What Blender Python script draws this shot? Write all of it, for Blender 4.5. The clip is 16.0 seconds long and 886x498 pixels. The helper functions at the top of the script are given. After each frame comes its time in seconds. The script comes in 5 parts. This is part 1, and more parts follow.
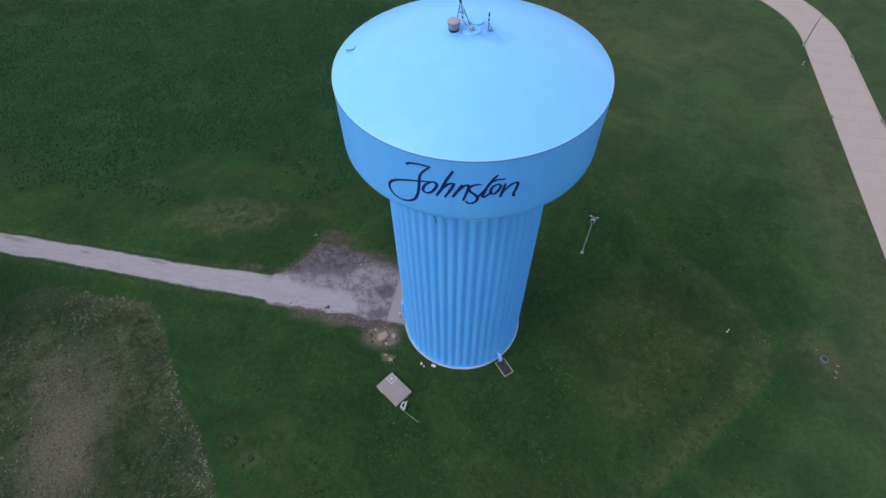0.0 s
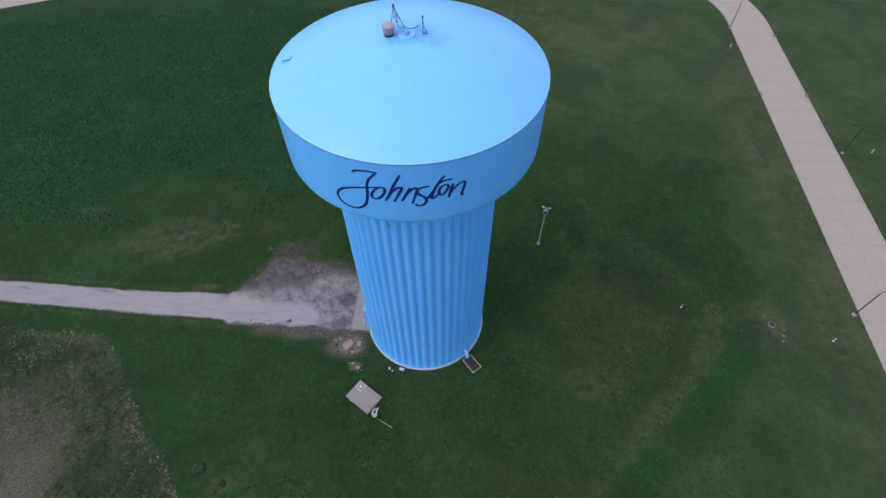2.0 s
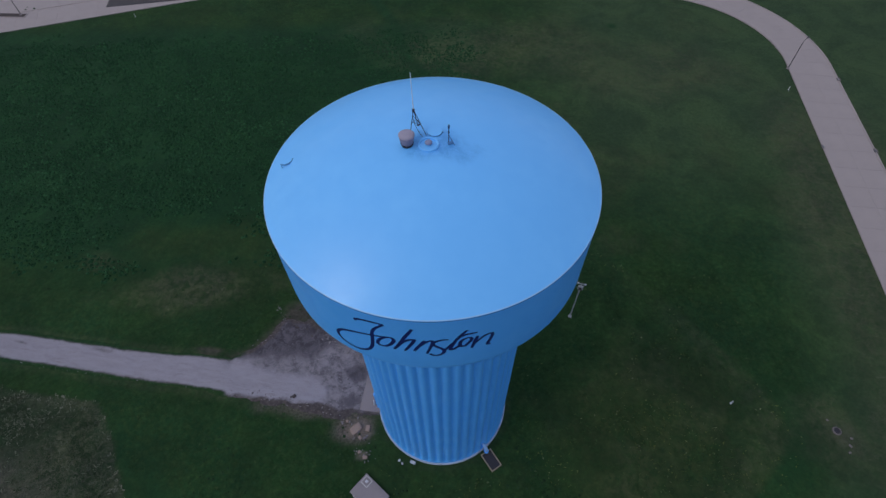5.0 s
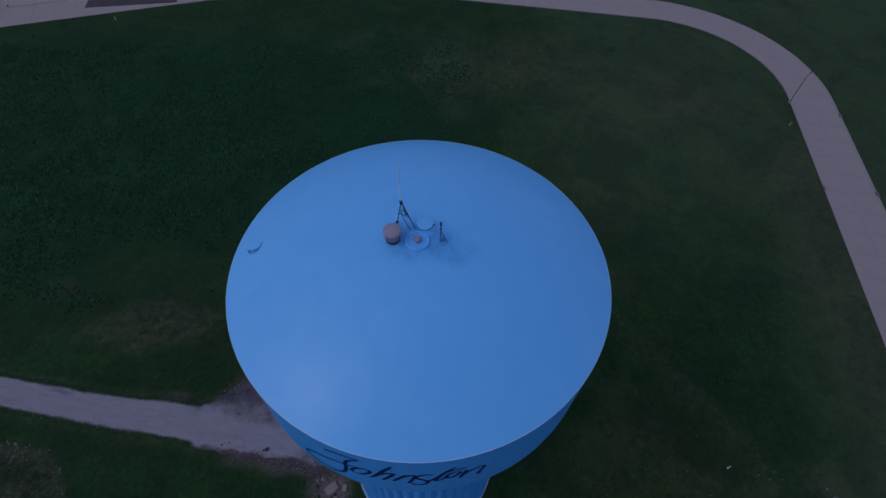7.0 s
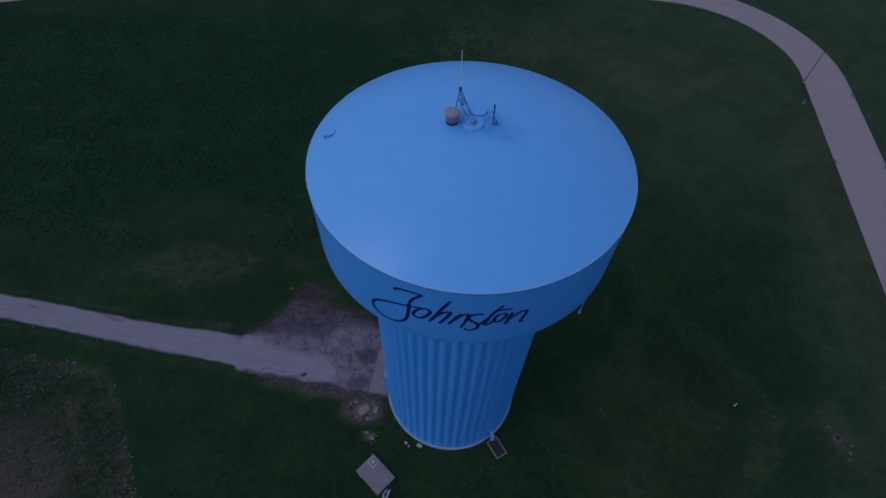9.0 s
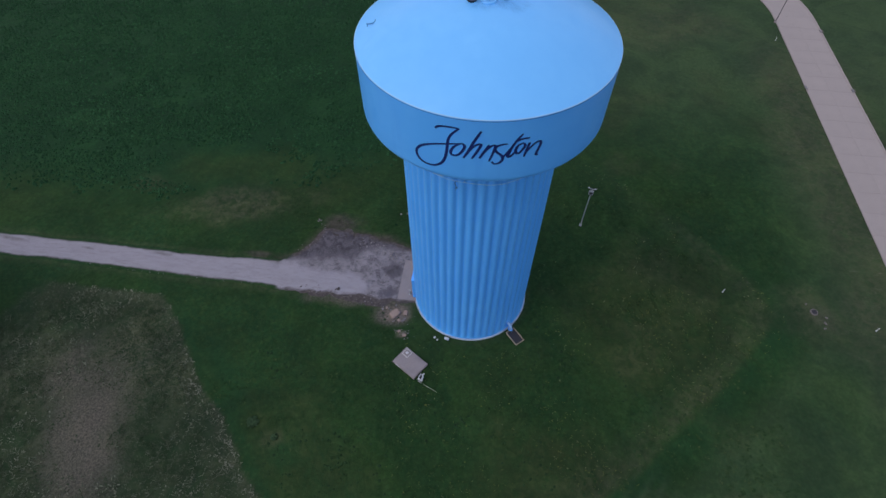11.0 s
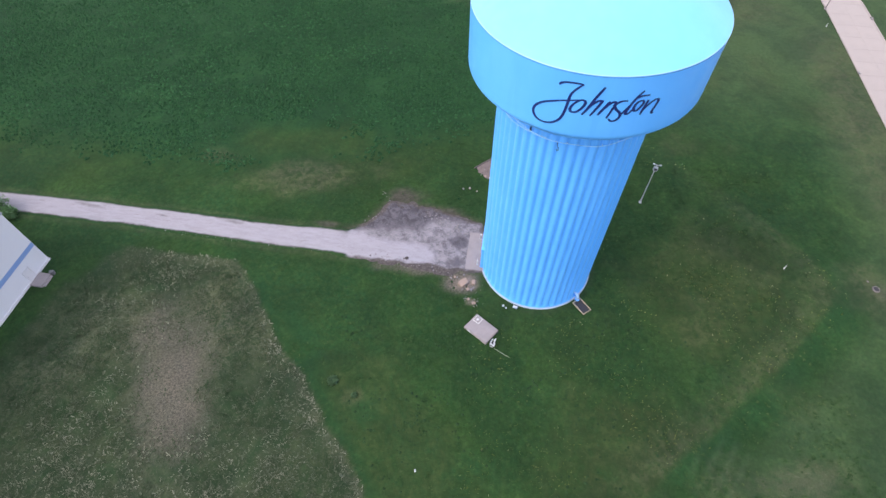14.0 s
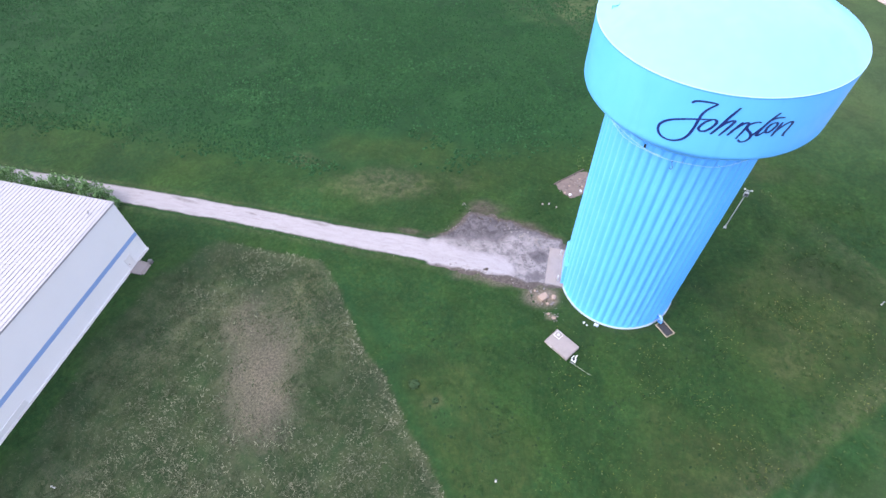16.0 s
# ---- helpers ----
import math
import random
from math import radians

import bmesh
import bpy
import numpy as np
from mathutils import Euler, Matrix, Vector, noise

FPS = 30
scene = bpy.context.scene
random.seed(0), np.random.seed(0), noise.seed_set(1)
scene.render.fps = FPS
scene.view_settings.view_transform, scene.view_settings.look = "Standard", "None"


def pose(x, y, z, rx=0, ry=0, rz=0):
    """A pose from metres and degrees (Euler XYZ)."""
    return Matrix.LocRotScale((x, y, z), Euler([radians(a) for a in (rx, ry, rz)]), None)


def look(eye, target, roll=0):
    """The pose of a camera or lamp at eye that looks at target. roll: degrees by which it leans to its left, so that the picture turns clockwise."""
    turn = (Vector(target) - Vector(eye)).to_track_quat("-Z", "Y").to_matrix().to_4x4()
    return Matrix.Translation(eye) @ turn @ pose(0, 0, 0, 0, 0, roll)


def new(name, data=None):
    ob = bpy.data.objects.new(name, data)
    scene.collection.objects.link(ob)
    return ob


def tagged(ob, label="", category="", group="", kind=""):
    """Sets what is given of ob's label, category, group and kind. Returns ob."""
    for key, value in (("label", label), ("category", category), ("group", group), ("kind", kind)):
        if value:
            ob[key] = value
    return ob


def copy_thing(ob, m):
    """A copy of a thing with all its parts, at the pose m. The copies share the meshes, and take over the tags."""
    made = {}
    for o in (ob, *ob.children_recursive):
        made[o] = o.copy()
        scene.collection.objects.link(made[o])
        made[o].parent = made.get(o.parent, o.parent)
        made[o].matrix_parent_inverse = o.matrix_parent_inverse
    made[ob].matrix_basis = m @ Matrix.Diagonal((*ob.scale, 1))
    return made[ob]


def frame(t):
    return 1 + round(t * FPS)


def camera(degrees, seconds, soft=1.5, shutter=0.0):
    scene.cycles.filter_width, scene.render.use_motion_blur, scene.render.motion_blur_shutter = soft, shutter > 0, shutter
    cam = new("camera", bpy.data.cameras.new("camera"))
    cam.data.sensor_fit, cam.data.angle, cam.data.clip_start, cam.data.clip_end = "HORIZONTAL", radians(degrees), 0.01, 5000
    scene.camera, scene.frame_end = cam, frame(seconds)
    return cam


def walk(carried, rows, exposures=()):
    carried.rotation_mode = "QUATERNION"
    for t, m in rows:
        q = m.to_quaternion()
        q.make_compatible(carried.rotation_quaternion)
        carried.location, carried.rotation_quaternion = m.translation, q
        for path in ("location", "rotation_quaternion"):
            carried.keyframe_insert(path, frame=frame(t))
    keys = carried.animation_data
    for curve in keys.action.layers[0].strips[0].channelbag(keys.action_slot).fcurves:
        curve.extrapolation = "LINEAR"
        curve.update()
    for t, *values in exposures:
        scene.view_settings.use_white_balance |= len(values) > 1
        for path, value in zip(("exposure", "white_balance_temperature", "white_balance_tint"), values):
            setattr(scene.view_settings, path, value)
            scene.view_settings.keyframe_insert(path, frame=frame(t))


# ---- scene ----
cam = camera(81.5, 16.0)
METRES, EYE, TILT, LEAN, TURN = 57.5, 61.2, 0.0, -0.1, 11.7
ROWS = [
    (0.0, 0.0, 0.0, 0.0, -0.73, -52.9, 0.56),
    (0.5, 0.0081, -0.0005, 0.0007, -1.76, -52.9, 0.46),
    (1.0, 0.012, -0.0009, 0.0022, -2.54, -52.89, 0.44),
    (1.5, 0.0121, -0.0008, 0.0035, -6.73, -52.9, 0.25),
    (2.0, 0.0112, -0.0009, 0.0046, -7.2, -52.95, 0.28),
    (2.5, 0.0105, 0.0019, 0.0055, -7.06, -52.92, 0.08),
    (3.0, 0.0114, 0.0166, 0.0065, -7.09, -52.92, 0.28),
    (3.5, 0.0145, 0.044, 0.0068, -7.02, -52.89, 0.49),
    (4.0, 0.0203, 0.0855, 0.0075, -6.36, -52.87, 1.01),
    (4.5, 0.0269, 0.1333, 0.008, -4.91, -52.82, 1.82),
    (5.0, 0.0335, 0.1932, 0.0088, -3.74, -52.69, 0.92),
    (5.6, 0.0403, 0.2566, 0.0113, -3.41, -52.71, 0.37),
    (6.2, 0.0436, 0.2994, 0.0152, -3.28, -52.82, -0.36),
    (6.8, 0.0416, 0.3160, 0.0176, -3.17, -52.92, -1.03),
    (7.5, 0.0303, 0.295, 0.0147, -2.85, -52.92, -1.44),
    (8.0, 0.0181, 0.2625, 0.0095, -1.8, -52.68, -1.61),
    (8.5, 0.0045, 0.2213, 0.0055, -0.55, -52.83, -1.87),
    (9.0, -0.0098, 0.171, 0.0029, -1.33, -52.89, -1.35),
    (9.5, -0.0256, 0.114, 0.0017, -3.85, -52.87, -0.62),
    (10.1, -0.0436, 0.0430, 0.0003, -4.46, -52.94, -0.25),
    (10.7, -0.0597, -0.0252, -0.0012, -4.44, -53.13, 0.16),
    (11.3, -0.0738, -0.0790, -0.0025, -4.22, -53.37, 0.49),
    (12.0, -0.0876, -0.1079, -0.004, -4.23, -53.61, 0.57),
    (12.5, -0.0964, -0.1114, -0.005, -4.98, -54.0, 0.29),
    (13.0, -0.1228, -0.1101, -0.0058, -5.17, -53.86, 0.23),
    (13.5, -0.163, -0.1109, -0.0071, -4.59, -54.06, 0.24),
    (14.0, -0.2166, -0.1116, -0.0091, -2.92, -53.83, 0.42),
    (14.5, -0.2702, -0.1125, -0.0066, -2.46, -51.73, 0.38),
    (15.0, -0.301, -0.1174, -0.0045, -0.77, -52.38, 0.52),
    (15.5, -0.322, -0.1224, -0.0065, -0.37, -51.68, 1.55),
    (16.0, -0.3310, -0.1286, -0.0030, 2.26, -52.02, 1.43),
]
EXPOSURES = [(0.0, 0.53, 6550, 11), (3.0, 0.5, 6550, 11), (4.0, 0.2, 6350, 12), (5.0, -0.37, 5950, 15), (7.4, -1.40, 5200, 27), (8.4, -1.53, 5150, 28), (9.0, -1.26, 5220, 28), (9.7, -0.73, 5480, 23),
             (11.8, 0.40, 6500, 14), (12.5, 0.79, 6600, 14), (13.0, 1.0, 6650, 14), (13.5, 1.13, 6720, 14), (14.5, 1.58, 6720, 14), (16.0, 1.85, 6650, 14)]
walk(cam, [(t, pose(0, 0, EYE, TILT, LEAN, TURN) @ pose(METRES * x, METRES * y, METRES * z, 90 + pitch, roll, yaw)) for t, x, y, z, yaw, pitch, roll in ROWS], EXPOSURES)

# ---- world and light: a bright broken overcast, a little lighter towards the south-west ----
world = bpy.data.worlds.new("sky")
scene.world = world
world.use_nodes = True
wn, wl = world.node_tree.nodes, world.node_tree.links
sky = wn.new("ShaderNodeTexSky")
sky.sky_type, sky.sun_disc = "NISHITA", False
sky.sun_elevation, sky.sun_rotation = radians(45), radians(-120)
sky.air_density, sky.dust_density, sky.ozone_density = 1.0, 4.0, 1.0
# a thin, uneven cloud layer lies over the sky and evens out its glow
where = wn.new("ShaderNodeTexCoord").outputs["Generated"]
cloud = wn.new("ShaderNodeTexNoise")
cloud.inputs["Scale"].default_value, cloud.inputs["Detail"].default_value, cloud.inputs["Roughness"].default_value = 2.2, 5.0, 0.55
cover = wn.new("ShaderNodeMapRange")
for key, v in (("From Min", 0.36), ("From Max", 0.66), ("To Min", 0.78), ("To Max", 1.28)):
    cover.inputs[key].default_value = v
uneven = wn.new("ShaderNodeVectorMath")
uneven.operation = "SCALE"
wl.new(where, cloud.inputs["Vector"])
wl.new(cloud.outputs["Fac"], cover.inputs["Value"])
veil = wn.new("ShaderNodeMix")
veil.data_type = "RGBA"
veil.inputs["Factor"].default_value, veil.inputs["B"].default_value = 0.62, (4.4, 4.6, 5.3, 1.0)
wl.new(sky.outputs[0], veil.inputs["A"])
wl.new(veil.outputs["Result"], uneven.inputs[0])
wl.new(cover.outputs["Result"], uneven.inputs["Scale"])
wl.new(uneven.outputs[0], wn["Background"].inputs[0])
wn["Background"].inputs[1].default_value = 0.15
sun = new("sun", bpy.data.lights.new("sun", "SUN"))
sun.data.energy, sun.data.angle, sun.data.color = 0.5, radians(26), (1.0, 0.96, 0.9)
sun.matrix_world = look((-61, -35, 71), (0, 0, 0))

# ---- materials ----


class Nodes:
    """A small helper that wires a node material."""

    def __init__(self, name, rough=0.6, metal=0.0, spec=0.5):
        self.mat = bpy.data.materials.new(name)
        self.mat.use_nodes = True
        self.tree = self.mat.node_tree
        self.bsdf = self.tree.nodes["Principled BSDF"]
        self.bsdf.inputs["Roughness"].default_value = rough
        self.bsdf.inputs["Metallic"].default_value = metal
        self.bsdf.inputs["Specular IOR Level"].default_value = spec
        self.coord = self.tree.nodes.new("ShaderNodeTexCoord").outputs["Object"]

    def link(self, a, b):
        self.tree.links.new(a, b)

    def noise(self, scale, detail=4.0, rough=0.55, warp=0.0, stretch=None):
        n = self.tree.nodes.new("ShaderNodeTexNoise")
        n.inputs["Scale"].default_value, n.inputs["Detail"].default_value = scale, detail
        n.inputs["Roughness"].default_value, n.inputs["Distortion"].default_value = rough, warp
        if stretch:
            m = self.tree.nodes.new("ShaderNodeMapping")
            m.inputs["Scale"].default_value = stretch
            self.link(self.coord, m.inputs[0])
            self.link(m.outputs[0], n.inputs["Vector"])
        else:
            self.link(self.coord, n.inputs["Vector"])
        return n.outputs["Fac"]

    def ramp(self, fac, lo, hi):
        n = self.tree.nodes.new("ShaderNodeMapRange")
        n.interpolation_type = "SMOOTHSTEP"
        n.inputs["From Min"].default_value, n.inputs["From Max"].default_value = lo, hi
        self.link(fac, n.inputs["Value"])
        return n.outputs["Result"]

    def maths(self, op, a, b):
        n = self.tree.nodes.new("ShaderNodeMath")
        n.operation, n.use_clamp = op, True
        for k, v in enumerate((a, b)):
            if isinstance(v, (int, float)):
                n.inputs[k].default_value = v
            else:
                self.link(v, n.inputs[k])
        return n.outputs[0]

    def attr(self, name):
        n = self.tree.nodes.new("ShaderNodeAttribute")
        n.attribute_name = name
        return n.outputs["Fac"]

    def object_random(self):
        return self.tree.nodes.new("ShaderNodeObjectInfo").outputs["Random"]

    def island_random(self):
        return self.tree.nodes.new("ShaderNodeNewGeometry").outputs["Random Per Island"]

    def mix(self, fac, a, b, blend="MIX"):
        n = self.tree.nodes.new("ShaderNodeMix")
        n.data_type, n.blend_type = "RGBA", blend
        for sock, v in ((n.inputs["Factor"], fac), (n.inputs["A"], a), (n.inputs["B"], b)):
            if isinstance(v, tuple):
                sock.default_value = (*v, 1.0)
            elif isinstance(v, (int, float)):
                sock.default_value = v
            else:
                self.link(v, sock)
        return n.outputs["Result"]

    def colour(self, c):
        if isinstance(c, tuple):
            self.bsdf.inputs["Base Color"].default_value = (*c, 1.0)
        else:
            self.link(c, self.bsdf.inputs["Base Color"])
        return self

    def rough(self, r):
        self.link(r, self.bsdf.inputs["Roughness"])
        return self

    def bump(self, height, strength=0.3, distance=0.05):
        n = self.tree.nodes.new("ShaderNodeBump")
        n.inputs["Strength"].default_value, n.inputs["Distance"].default_value = strength, distance
        self.link(height, n.inputs["Height"])
        self.link(n.outputs[0], self.bsdf.inputs["Normal"])
        return self


def worn(name, base, other, scale=2.0, rough=0.6, metal=0.0, grain=30.0, bump=0.15, amount=(0.45, 0.7)):
    """A plain painted or mineral surface with large stains and fine grain."""
    n = Nodes(name, rough, metal)
    c = n.mix(n.ramp(n.noise(scale, 5, 0.6, 0.4), *amount), base, other)
    c = n.mix(n.ramp(n.noise(grain, 3), 0.2, 0.8), c, tuple(v * 0.86 for v in base))
    n.colour(c).bump(n.noise(grain, 4), bump, 0.01)
    return n.mat


# the tank's glossy sky-blue paint: faint streaks, chalked patches
n = Nodes("tank_paint", 0.36, 0.0, 0.5)
streak = n.noise(1.1, 5, 0.6, 0.3, (1.0, 1.0, 0.12))
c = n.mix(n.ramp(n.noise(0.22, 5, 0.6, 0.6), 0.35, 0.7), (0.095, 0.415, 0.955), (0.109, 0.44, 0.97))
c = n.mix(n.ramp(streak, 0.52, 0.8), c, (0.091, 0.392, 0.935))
n.colour(c).rough(n.ramp(n.noise(0.5, 4, 0.6, 0.4), -0.9, 2.4))
n.bump(n.noise(0.35, 2), 0.05, 0.2)
TANK_BLUE = n.mat

# roof: the tank's paint made lighter, the open sky's light put into its colour
n = Nodes("roof_paint_lit", 0.34, 0.0, 0.5)
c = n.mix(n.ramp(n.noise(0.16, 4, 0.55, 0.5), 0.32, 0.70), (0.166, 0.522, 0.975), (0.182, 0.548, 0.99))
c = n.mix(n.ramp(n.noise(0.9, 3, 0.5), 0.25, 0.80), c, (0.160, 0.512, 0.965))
c = n.mix(n.maths("MULTIPLY", n.attr("grime"), n.ramp(n.noise(1.8, 6, 0.75, 0.5), 0.26, 0.62)), c, (0.085, 0.33, 0.72))
n.colour(c).rough(n.ramp(n.noise(0.25, 3, 0.5, 0.3), -0.8, 2.2))
n.bump(n.noise(0.3, 1), 0.04, 0.2)
ROOF_BLUE_LIT = n.mat

INK_BLUE = worn("navy_paint", (0.004, 0.016, 0.135), (0.006, 0.022, 0.165), 1.0, 0.5)
PALE_BLUE = worn("pale_blue_paint", (0.30, 0.5, 0.78), (0.24, 0.42, 0.70), 2.0, 0.4)
RIM_PALE = worn("rim_paint", (0.36, 0.60, 0.90), (0.28, 0.52, 0.86), 2.0, 0.4)
SEAM_BLUE = worn("seam_blue", (0.05, 0.21, 0.55), (0.04, 0.17, 0.47), 2.0, 0.5)
PALE_RIM = worn("pale_rim", (0.36, 0.44, 0.55), (0.17, 0.20, 0.25), 1.6, 0.7, 0, 12.0, 0.3, (0.54, 0.66))
CONCRETE = worn("concrete", (0.262, 0.232, 0.236), (0.205, 0.18, 0.183), 0.8, 0.85, 0, 18.0, 0.3)
WHITE_PAINT = worn("white_paint", (0.55, 0.56, 0.58), (0.40, 0.40, 0.40), 4.0, 0.5)
DARK_METAL = worn("dark_metal", (0.035, 0.035, 0.045), (0.06, 0.055, 0.05), 6.0, 0.5, 0.6)
GALVANISED = worn("galvanised", (0.42, 0.44, 0.46), (0.3, 0.31, 0.33), 5.0, 0.4, 0.7)
RUST_TUB = worn("faded_red_plastic", (0.25, 0.225, 0.30), (0.16, 0.15, 0.21), 2.5, 0.6)
TIMBER = worn("weathered_timber", (0.30, 0.26, 0.19), (0.21, 0.175, 0.13), 3.0, 0.8)
SOIL_DARK = worn("dark_soil", (0.055, 0.042, 0.038), (0.03, 0.024, 0.022), 2.0, 0.95, 0, 12.0, 0.6)
SOIL_RED = worn("bare_clay", (0.150, 0.118, 0.114), (0.085, 0.070, 0.068), 1.1, 0.95, 0, 8.0, 0.6)
SANDSTONE = worn("sandstone", (0.30, 0.225, 0.185), (0.225, 0.165, 0.135), 2.0, 0.9, 0, 15.0, 0.5)
BLACK_GLASS = worn("dark_glass", (0.02, 0.022, 0.028), (0.03, 0.03, 0.035), 2.0, 0.12)
SHED_WALL = worn("shed_wall_paint", (0.70, 0.70, 0.75), (0.67, 0.67, 0.72), 0.3, 0.45, 0, 14.0, 0.04)
SHED_ROOF = worn("shed_roof_metal", (0.335, 0.335, 0.375), (0.31, 0.31, 0.35), 0.4, 0.4, 0.1, 10.0, 0.05)
# darker roof metal for the seams: their shaded flanks are in the colour
SHED_METAL_SHADED = worn("shed_metal_shaded", (0.29, 0.29, 0.33), (0.27, 0.27, 0.31), 0.8, 0.4, 0.1, 10.0, 0.05)
SHED_STRIPE = worn("stripe_blue", (0.21, 0.33, 0.60), (0.23, 0.35, 0.62), 0.6, 0.45)
SHED_DOOR = worn("door_grey", (0.64, 0.63, 0.66), (0.56, 0.56, 0.59), 1.5, 0.5)
BARK = worn("bark", (0.11, 0.08, 0.055), (0.07, 0.05, 0.035), 4.0, 0.9)
JOINT = worn("joint_dark", (0.25, 0.22, 0.212), (0.21, 0.185, 0.18), 3.0, 0.9)

n = Nodes("road_concrete", 0.85)
c = n.mix(n.object_random(), (0.318, 0.277, 0.262), (0.335, 0.292, 0.276))
c = n.mix(n.ramp(n.noise(0.35, 5, 0.6, 0.5), 0.4, 0.75), c, (0.285, 0.249, 0.235))
c = n.mix(n.ramp(n.noise(40, 3), 0.3, 0.7), c, (0.325, 0.287, 0.273))
n.colour(c).bump(n.noise(60, 3), 0.2, 0.01)
ROAD = n.mat

# ground: lawn, field, rough meadow, dry and bare places, chosen by the sheet's own cover layers
def turf(n, fine, mid):
    """Mown grass: blue-green and olive areas, blotches of a metre or so, dark hollows, pale specks."""
    lawn = n.mix(n.ramp(n.noise(0.11, 5, 0.6, 0.6), 0.36, 0.66), (0.014, 0.049, 0.017), (0.028, 0.062, 0.018))
    lawn = n.mix(n.ramp(n.noise(0.045, 4, 0.6, 0.8), 0.42, 0.66), lawn, (0.015, 0.052, 0.021))
    lawn = n.mix(n.ramp(mid, 0.42, 0.70), lawn, (0.031, 0.062, 0.022))
    blot = n.noise(0.75, 7, 0.72, 0.6)
    lawn = n.mix(n.ramp(blot, 0.52, 0.72), lawn, (0.034, 0.072, 0.026))
    lawn = n.mix(n.ramp(blot, 0.46, 0.28), lawn, (0.012, 0.033, 0.012))
    lawn = n.mix(n.ramp(n.noise(3.2, 6, 0.75, 0.6), 0.56, 0.76), lawn, (0.046, 0.078, 0.030))
    lawn = n.mix(n.ramp(fine, 0.44, 0.85), lawn, (0.052, 0.078, 0.030))
    dark = n.ramp(n.noise(0.33, 7, 0.75, 0.5), 0.54, 0.70)
    lawn = n.mix(n.maths("MULTIPLY", dark, 0.4), lawn, (0.011, 0.027, 0.010))
    specks = n.ramp(n.noise(5.5, 3, 0.6), 0.70, 0.78)
    lawn = n.mix(n.maths("MULTIPLY", specks, 0.5), lawn, (0.085, 0.105, 0.060))
    tufty = n.mix(n.ramp(n.noise(1.7, 9, 0.8, 0.4), 0.38, 0.64), (0.77, 0.79, 0.77), (1.22, 1.19, 1.19))
    return n.mix(1.0, lawn, tufty, "MULTIPLY")


n = Nodes("ground_cover", 0.95, 0.0, 0.15)
fine, mid = n.noise(9.0, 5, 0.7), n.noise(1.3, 6, 0.65, 0.4)
lawn = n.mix(1.0, turf(n, fine, mid), (0.64, 0.785, 0.65), "MULTIPLY")
lawn = n.mix(n.maths("MULTIPLY", n.attr("pale"), 0.7), lawn, n.mix(n.ramp(n.noise(2.0, 8, 0.75), 0.36, 0.66), (0.033, 0.062, 0.028), (0.050, 0.082, 0.039)))
olive = n.mix(n.ramp(n.noise(0.9, 6, 0.7, 0.5), 0.40, 0.66), (0.0195, 0.038, 0.0125), (0.033, 0.050, 0.0175))
olive = n.mix(n.ramp(n.noise(3.4, 5, 0.7, 0.5), 0.54, 0.74), olive, (0.044, 0.060, 0.024))
olive = n.mix(n.ramp(n.noise(0.6, 6, 0.75, 0.5), 0.56, 0.70), olive, (0.013, 0.031, 0.011))
lawn = n.mix(n.maths("MULTIPLY", n.attr("olive"), n.ramp(n.noise(0.5, 6, 0.7, 0.6), 0.22, 0.58)), lawn, olive)
crop = n.mix(n.ramp(n.noise(2.1, 5, 0.7, 0.5), 0.36, 0.68), (0.0068, 0.0315, 0.0115), (0.0155, 0.058, 0.0200))
crop = n.mix(n.ramp(n.noise(0.4, 4), 0.40, 0.7), crop, (0.0115, 0.0455, 0.0147))
col = n.mix(n.attr("field"), lawn, crop)
dry = n.mix(n.ramp(fine, 0.35, 0.7), (0.045, 0.062, 0.029), (0.080, 0.084, 0.050))
dry = n.mix(n.ramp(n.noise(1.6, 6, 0.75, 0.6, (0.5, 1.4, 1.0)), 0.55, 0.74), dry, (0.135, 0.126, 0.090))
breakup = n.ramp(n.noise(0.9, 7, 0.75, 0.5), 0.28, 0.68)
col = n.mix(n.maths("MULTIPLY", n.attr("dry"), breakup), col, dry)
rough_c = n.mix(n.ramp(n.noise(0.28, 5, 0.65, 0.6), 0.36, 0.62), (0.0185, 0.041, 0.0175), (0.033, 0.050, 0.025))
rough_c = n.mix(n.ramp(n.noise(2.2, 6, 0.75, 0.8), 0.50, 0.72), rough_c, (0.055, 0.066, 0.042))
rough_c = n.mix(n.ramp(n.noise(1.5, 6, 0.75, 0.5), 0.45, 0.28), rough_c, (0.015, 0.029, 0.013))
ragged = n.maths("ADD", n.attr("meadow"), n.maths("SUBTRACT", n.maths("MULTIPLY", n.noise(1.9, 7, 0.78, 0.5), 0.8), 0.4))
col = n.mix(n.ramp(ragged, 0.25, 0.75), col, rough_c)
straw = n.mix(n.ramp(fine, 0.35, 0.7), (0.070, 0.074, 0.048), (0.125, 0.122, 0.092))
col = n.mix(n.maths("MULTIPLY", n.attr("straw"), n.ramp(n.noise(2.4, 6, 0.78, 0.8), 0.40, 0.66)), col, straw)
broad = n.mix(n.ramp(n.noise(0.085, 6, 0.66, 0.8), 0.34, 0.66), (0.80, 0.82, 0.86), (1.20, 1.15, 1.08))
patchy = n.mix(n.ramp(n.noise(0.27, 8, 0.74, 0.7), 0.36, 0.64), (0.91, 0.915, 0.915), (1.09, 1.08, 1.08))
col = n.mix(1.0, n.mix(1.0, col, broad, "MULTIPLY"), patchy, "MULTIPLY")
col = n.mix(n.maths("MULTIPLY", n.attr("stripe"), 0.5), col, n.mix(1.0, col, (1.35, 1.30, 1.35), "MULTIPLY"))
bare = n.mix(n.ramp(n.noise(4.0, 6, 0.78, 0.6), 0.38, 0.62), (0.058, 0.052, 0.043), (0.155, 0.130, 0.112))
